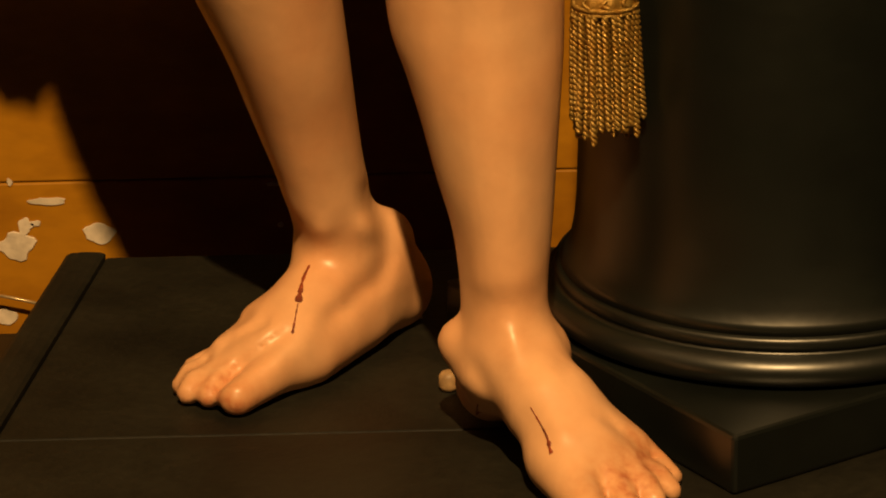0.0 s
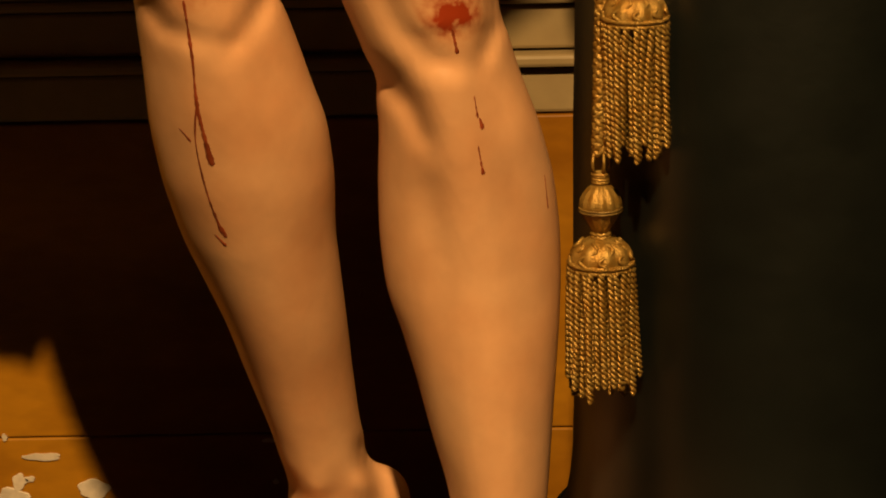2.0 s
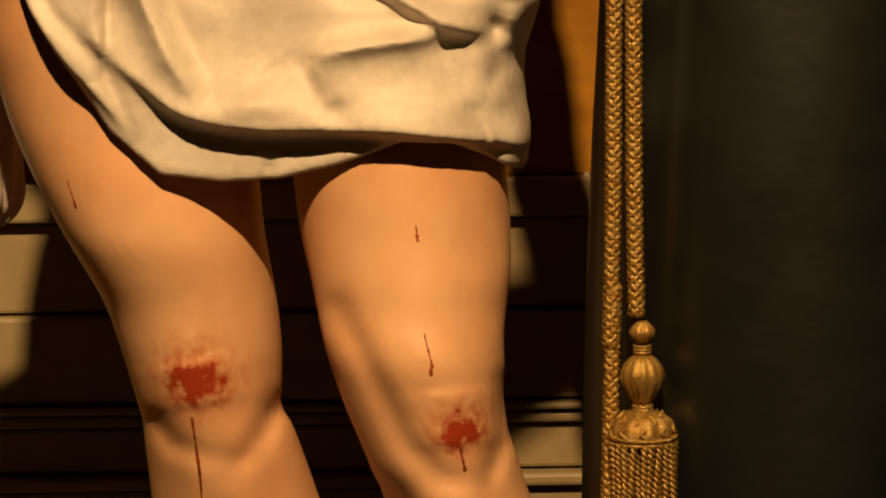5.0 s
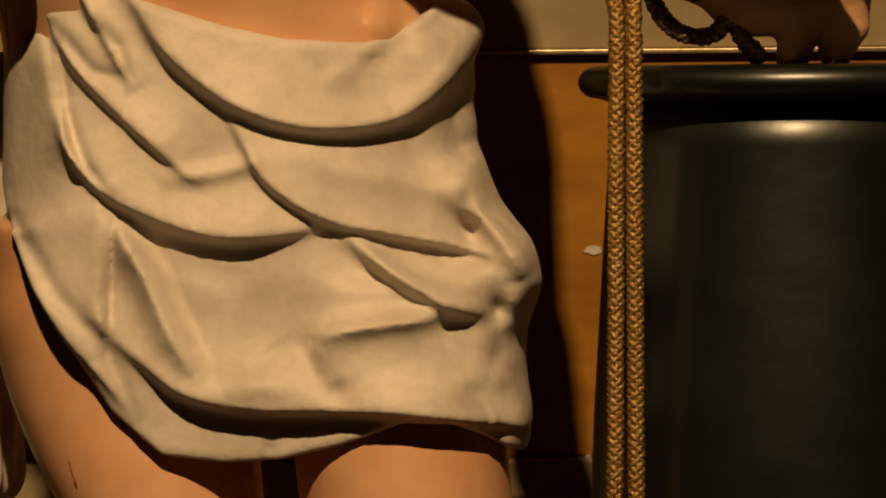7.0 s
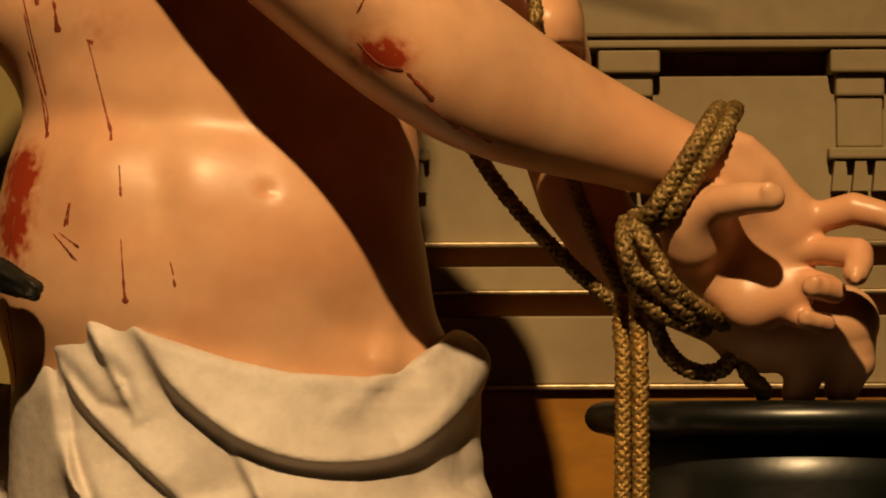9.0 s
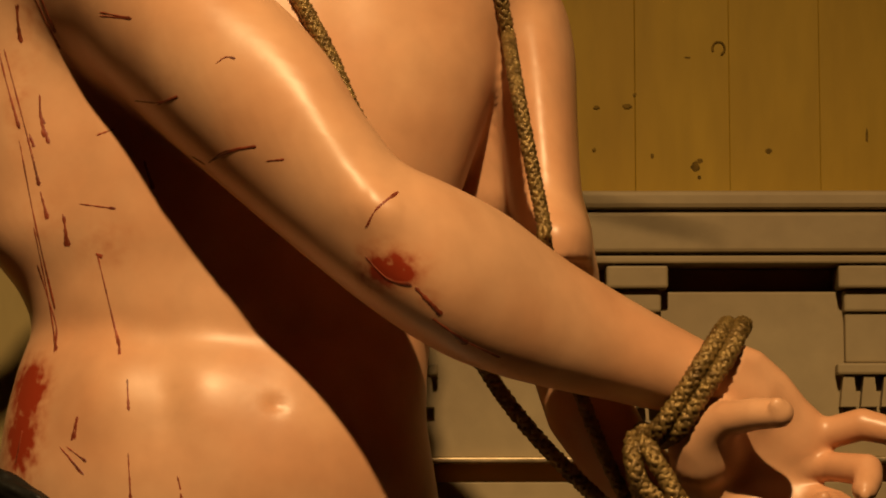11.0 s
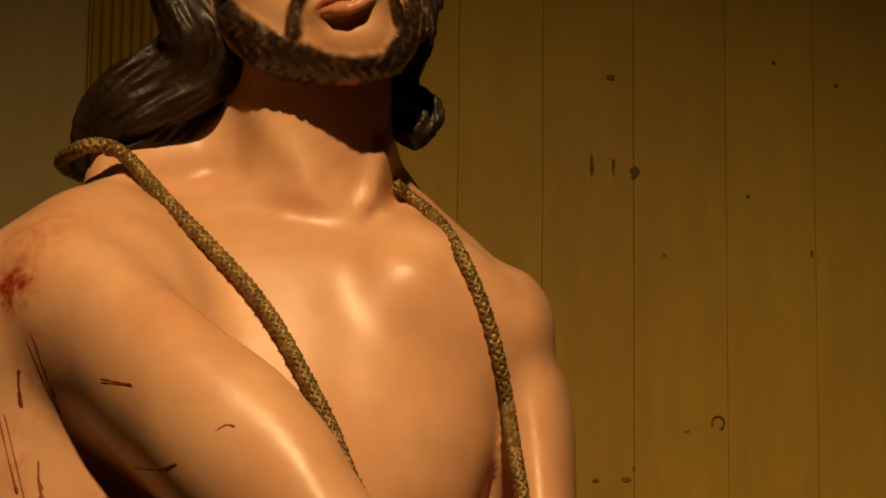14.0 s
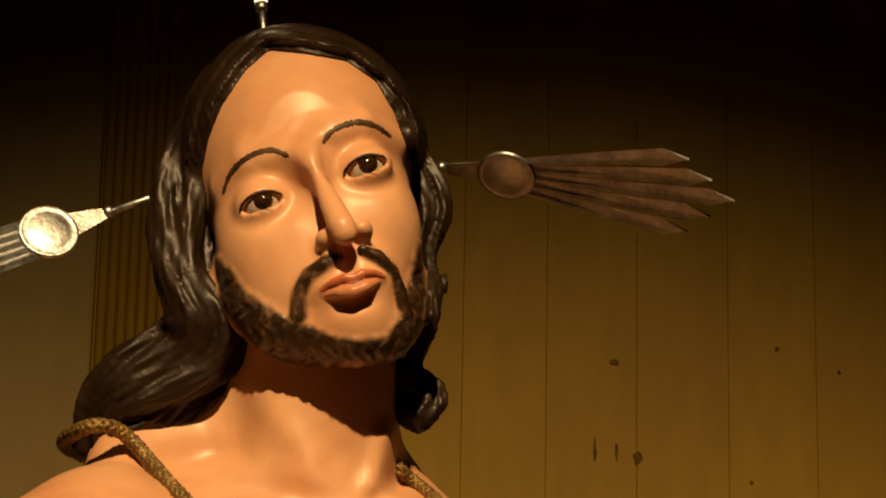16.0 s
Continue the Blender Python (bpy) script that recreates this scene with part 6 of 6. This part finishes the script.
CORD_L, CORD_R, WRAP_A, WRAP_B, WRAP_C, WRAP_D, WRAP_E, LOOP, LOOP_TAIL = [[set_back(p) for p in row] for row in (CORD_L, CORD_R, WRAP_A, WRAP_B, WRAP_C, WRAP_D, WRAP_E, LOOP, LOOP_TAIL)]
ROPE_NECK_L, ROPE_NECK_R = [[set_back(p) if p[2] < 1.08 else p for p in row] for row in (ROPE_NECK_L, ROPE_NECK_R)]
TASSEL_R, TASSEL_L = set_back(TASSEL_R), set_back(TASSEL_L)


def laid(points, lift):
    """Pushes points of a cord out of the body so that it lies on it."""
    out = []
    ahead = Vector((0, 0, 0.87))
    for p in points:
        p = Vector(p)
        if p.z > 1.225 and p.y < 2.03:
            way = (p - ahead).normalized()
            hit = BODY_TREE.ray_cast(p - way * 0.06, way)
            if hit[0] is not None and (hit[0] - p).length < 0.11:
                p = hit[0] - way * lift
        hit = BODY_TREE.find_nearest(Vector(p))
        gap = (Vector(p) - hit[0]).dot(hit[1])
        q = Vector(p)
        if q.y > 2.045:
            gap = 1.0
        while gap < lift and q.y > p[1] - 0.09:
            q.y -= 0.002
            hit = BODY_TREE.find_nearest(q)
            gap = (q - hit[0]).dot(hit[1])
        out.append(tuple(q))
    even = np.array(out)
    for _ in range(3):
        even[1:-1] = 0.25 * even[:-2] + 0.5 * even[1:-1] + 0.25 * even[2:]
    return [tuple(q) for q in even]


RC = 0.0054
rope = thing("rope", Vector(CORD_L[0]), "braided gold cord binding the statue's neck and wrists", "rope")


def cord(name, points, material, r=RC, snug=True):
    bm = bmesh.new()
    pts = laid([tuple(p) for p in spline(points, 0.012)], r * 0.9) if snug else points
    braid(bm, pts, r)
    o = part(name, bm, material, rope)
    o.location = -rope.location
    return o


cord("neck_cord", ROPE_NECK_L, OLD_GOLD, 0.0049)
cord("neck_cord", ROPE_NECK_R, OLD_GOLD, 0.0045)
cord("hanging_cord", CORD_L, GOLD, 0.0052, False)
cord("hanging_cord", CORD_R, GOLD, 0.0052, False)
for w in (WRAP_A, WRAP_B, WRAP_C, WRAP_D, WRAP_E):
    cord("wrist_wrap", w, OLD_GOLD, 0.0056, False)
cord("loop", LOOP, OLD_GOLD, 0.0056, False)
cord("loop", LOOP_TAIL, OLD_GOLD, 0.0056, False)


def ribbed(bm, profile, n, ribs, depth, at=(0, 0, 0)):
    """A turned bead whose threads stand out as ribs."""
    rings = []
    for r, z in profile:
        rings.append([bm.verts.new((at[0] + (r * (1 + depth * math.cos(ribs * 2 * math.pi * i / n))) * math.cos(2 * math.pi * i / n), at[1] + (r * (1 + depth * math.cos(ribs * 2 * math.pi * i / n))) * math.sin(2 * math.pi * i / n), at[2] + z)) for i in range(n)])
    for a, b in zip(rings, rings[1:]):
        for i in range(n):
            bm.faces.new((a[i], b[i], b[(i + 1) % n], a[(i + 1) % n]))
    bm.faces.new(rings[0])
    bm.faces.new(rings[-1][::-1])


def ring_of(bm, r, z, rad, n=40, waves=0):
    pts = [(r * math.cos(2 * math.pi * i / n), r * math.sin(2 * math.pi * i / n), z + (0.0006 * math.sin(waves * 2 * math.pi * i / n) if waves else 0)) for i in range(n + 1)]
    tube(bm, pts, rad, 6)


def strand_mesh(name, length, seed):
    """One twisted fringe strand that hangs down, two threads wound round one another."""
    random.seed(seed)
    bm = bmesh.new()
    bend = [random.uniform(-1, 1) * 0.0016 for _ in range(3)]
    for ph in (0, math.pi):
        pts = []
        n = int(length / 0.0009)
        for i in range(n + 1):
            s = i / n
            a = ph + 2 * math.pi * s * length / 0.0072
            w = 0.00125 * (1 - 0.3 * (s > 0.97))
            pts.append((bend[0] * math.sin(2.5 * s) + bend[1] * s * s + w * math.cos(a), bend[2] * math.sin(3 * s) + w * math.sin(a), -length * s))
        tube(bm, pts, 0.00135, 4)
    me = bpy.data.meshes.new(name)
    bm.to_mesh(me)
    bm.free()
    me.materials.append(GOLD)
    me.shade_smooth()
    return me


STRANDS = [strand_mesh("fringe_strand", 0.074 + 0.0035 * k, 40 + k) for k in range(4)]


def tassel(at, label, small_bead):
    root = thing("tassel", at, label, "tassel", "gold tassels on the cord")
    root.scale = (1.04, 1.04, 1.04)
    z = 0.0
    if small_bead:
        bm = bmesh.new()
        ribbed(bm, [(0.003, 0.0)] + [(0.0028 + 0.0048 * math.sin(math.pi * i / 8), -0.014 * i / 8) for i in range(1, 8)] + [(0.003, -0.0142)], 48, 12, 0.06)
        part("bead", bm, GOLD, root)
        z = -0.0142
    else:
        bm = bmesh.new()
        for k in range(5):
            a = 2 * math.pi * k / 5
            tube(bm, [(0.0055 * math.cos(a), 0.0055 * math.sin(a), 0.004), (0.0062 * math.cos(a), 0.0062 * math.sin(a), -0.004), (0.0045 * math.cos(a), 0.0045 * math.sin(a), -0.010)], 0.0009, 5)
        ring_of(bm, 0.0050, -0.0100, 0.0012)
        part("thread_neck", bm, GOLD, root)
        z = -0.0100
    bm = bmesh.new()
    for k in range(3):
        ring_of(bm, 0.0048, z - 0.0012 - 0.0019 * k, 0.0011)
    part("binding", bm, GOLD, root)
    z -= 0.0062
    bm = bmesh.new()
    prof = [(0.0045, z)] + [(0.0045 + 0.0085 * math.sin(math.pi * (i / 10) ** 0.8), z - 0.031 * i / 10) for i in range(1, 10)] + [(0.0050, z - 0.031)]
    ribbed(bm, prof, 72, 12, 0.035)
    part("vase_bead", bm, GOLD, root, "ribbed gold thread bead")
    bm = bmesh.new()
    if not small_bead:
        ring_of(bm, 0.0131, z - 0.0155, 0.0008)
        ring_of(bm, 0.0131, z - 0.0172, 0.0008)
    else:
        for k in range(6):
            a = 2 * math.pi * k / 6
            tube(bm, [(0.0088 * math.cos(a), 0.0088 * math.sin(a), z - 0.005), (0.0135 * math.cos(a + 0.1), 0.0135 * math.sin(a + 0.1), z - 0.014), (0.0085 * math.cos(a + 0.2), 0.0085 * math.sin(a + 0.2), z - 0.026)], 0.0006, 4)
    part("thread", bm, OLD_GOLD, root)
    z -= 0.031
    bm = bmesh.new()
    for k in range(2):
        ring_of(bm, 0.0056, z - 0.001 - 0.002 * k, 0.0012, 30, 9)
    part("binding", bm, GOLD, root)
    z -= 0.0035
    bm = bmesh.new()
    ribbed(bm, [(0.006, z), (0.0115, z - 0.002), (0.0165, z - 0.0055), (0.0188, z - 0.010), (0.0192, z - 0.015), (0.0190, z - 0.019)], 72, 9, 0.06)
    cap_ = part("cap", bm, GOLD, root, "domed cap of coiled gold thread")
    bm = bmesh.new()
    for k in range(9):
        a0 = 2 * math.pi * k / 9
        pts = [((0.0115 + 0.0085 * math.sin(0.5 * math.pi * t)) * math.cos(a0 + 0.30 * math.sin(2 * math.pi * t)), (0.0115 + 0.0085 * math.sin(0.5 * math.pi * t)) * math.sin(a0 + 0.30 * math.sin(2 * math.pi * t)), z - 0.0015 - 0.0135 * t) for t in np.linspace(0, 1, 14)]
        tube(bm, pts, 0.0013, 5)
    part("scroll", bm, GOLD, cap_)
    bm = bmesh.new()
    n = 150
    for ph in (0, math.pi):
        tube(bm, [((0.0198 + 0.0010 * math.cos(34 * 2 * math.pi * i / n + ph)) * math.cos(2 * math.pi * i / n), (0.0198 + 0.0010 * math.cos(34 * 2 * math.pi * i / n + ph)) * math.sin(2 * math.pi * i / n), z - 0.0160 + 0.0010 * math.sin(34 * 2 * math.pi * i / n + ph)) for i in range(n + 1)], 0.0010, 5)
    ring_of(bm, 0.0194, z - 0.0190, 0.0012)
    part("twisted_band", bm, GOLD, cap_)
    z -= 0.0195
    random.seed(int(abs(at[2]) * 1000))
    for ring, n in ((0.0196, 23), (0.0150, 17), (0.0095, 10)):
        for k in range(n):
            a = 2 * math.pi * (k + random.uniform(-0.25, 0.25)) / n
            o = new("fringe_strand", random.choice(STRANDS))
            o.parent = root
            o.location = (ring * math.cos(a), ring * math.sin(a), z + 0.001)
            flare = 2.0 if ring > 0.018 else 0.8
            o.rotation_euler = (radians(-flare * math.sin(a) + random.uniform(-1, 1)) * -1, radians(-flare * math.cos(a) + random.uniform(-1, 1)), random.uniform(0, 6.28))
    return root


tassel(Vector(TASSEL_R), "gold thread tassel with two ribbed beads on a cord", True)
tassel(Vector(TASSEL_L), "gold thread tassel with banded bead hanging lower", False)


def ray(base, tip_dir, facing, stem, label, fan=0.16, spread=0.034):
    """A silver ray: a stem, a disc and a fan of pointed blades, flat and slightly dished."""
    w = Vector(tip_dir).normalized()
    nrm = Vector(facing)
    nrm = (nrm - w * nrm.dot(w)).normalized()
    s = w.cross(nrm)
    root = thing("silver_ray", Vector(base), label, "halo ray", "silver rays round the head")

    def plate(bm, outline, thick=0.0009, dish=0.0):
        hi = [bm.verts.new(w * a + s * b + nrm * (thick + dish * b * b)) for a, b in outline]
        lo = [bm.verts.new(w * a + s * b + nrm * (dish * b * b)) for a, b in outline]
        n = len(outline)
        bm.faces.new(hi)
        bm.faces.new(lo[::-1])
        for i in range(n):
            bm.faces.new((hi[i], lo[i], lo[(i + 1) % n], hi[(i + 1) % n]))
        bmesh.ops.recalc_face_normals(bm, faces=bm.faces)

    bm = bmesh.new()
    tube(bm, [tuple(w * a) for a in (-0.03, 0.0, stem)], 0.0026, 8)
    part("pin", bm, SILVER, root)
    bm = bmesh.new()
    tube(bm, [tuple(w * a) for a in (stem - 0.002, stem, stem + 0.004)], [0.0042, 0.0046, 0.0042], 10)
    part("collar", bm, SILVER, root)
    bm = bmesh.new()
    plate(bm, [(stem, -0.0035), (stem + 0.030, -0.0095), (stem + 0.030, 0.0095), (stem, 0.0035)])
    part("neck", bm, SILVER, root, smooth=False)
    c = stem + 0.046
    bm = bmesh.new()
    rings = []
    for r, up in ((0.0, 0.0042), (0.008, 0.0038), (0.014, 0.0030), (0.0180, 0.0018), (0.0196, 0.0028), (0.0206, 0.0010), (0.0206, -0.0004)):
        rings.append([bm.verts.new(w * (c + r * math.cos(2 * math.pi * i / 40)) + s * (r * math.sin(2 * math.pi * i / 40)) + nrm * up) for i in range(40)] if r else [bm.verts.new(w * c + nrm * up)])
    for i in range(40):
        bm.faces.new((rings[0][0], rings[1][i], rings[1][(i + 1) % 40]))
    for a, b in zip(rings[1:], rings[2:]):
        for i in range(40):
            bm.faces.new((a[i], b[i], b[(i + 1) % 40], a[(i + 1) % 40]))
    bmesh.ops.recalc_face_normals(bm, faces=bm.faces)
    part("disc", bm, SILVER, root)
    for k in range(-2, 3):
        length = fan - 0.016 * abs(k)
        bm = bmesh.new()
        b0, b1, w0, w1 = k * 0.0062, k * spread / 5, 0.0034, max(0.0043, spread * 0.098)
        x0, x1 = c + 0.010, c + length
        rows = [(x0, b0, w0), (x0 + 0.5 * (x1 - x0), b0 + 0.6 * (b1 - b0), 0.5 * (w0 + w1)), (x1 - 0.018, b1 * 0.96, w1), (x1, b1, 0.0004)]
        last = None
        for a, b, hw in rows:
            cur = [bm.verts.new(w * a + s * (b - hw) + nrm * -0.0004), bm.verts.new(w * a + s * b + nrm * 0.0016), bm.verts.new(w * a + s * (b + hw) + nrm * -0.0004), bm.verts.new(w * a + s * b + nrm * -0.0010)]
            if last:
                for i in range(4):
                    bm.faces.new((last[i], last[(i + 1) % 4], cur[(i + 1) % 4], cur[i]))
            else:
                bm.faces.new(cur)
            last = cur
        bm.faces.new(last[::-1])
        bmesh.ops.recalc_face_normals(bm, faces=bm.faces)
        part("blade", bm, SILVER, root, smooth=False)


ray((-0.197, 2.03, 1.585), (-0.073, -0.030, -0.040), (-0.25, -1, -0.02), 0.042, "tarnished silver ray fixed beside the statue's head")
ray((-0.040, 2.060, 1.622), (0.224, -0.030, -0.033), (0.177, -0.391, -0.651), 0.032, "tarnished silver ray in shade beside the statue's head", fan=0.158, spread=0.080)
ray((-0.136, 2.065, 1.722), (-0.012, 0.0, 0.10), (0.0, -1, 0.2), 0.016, "tarnished silver ray standing on the statue's crown")
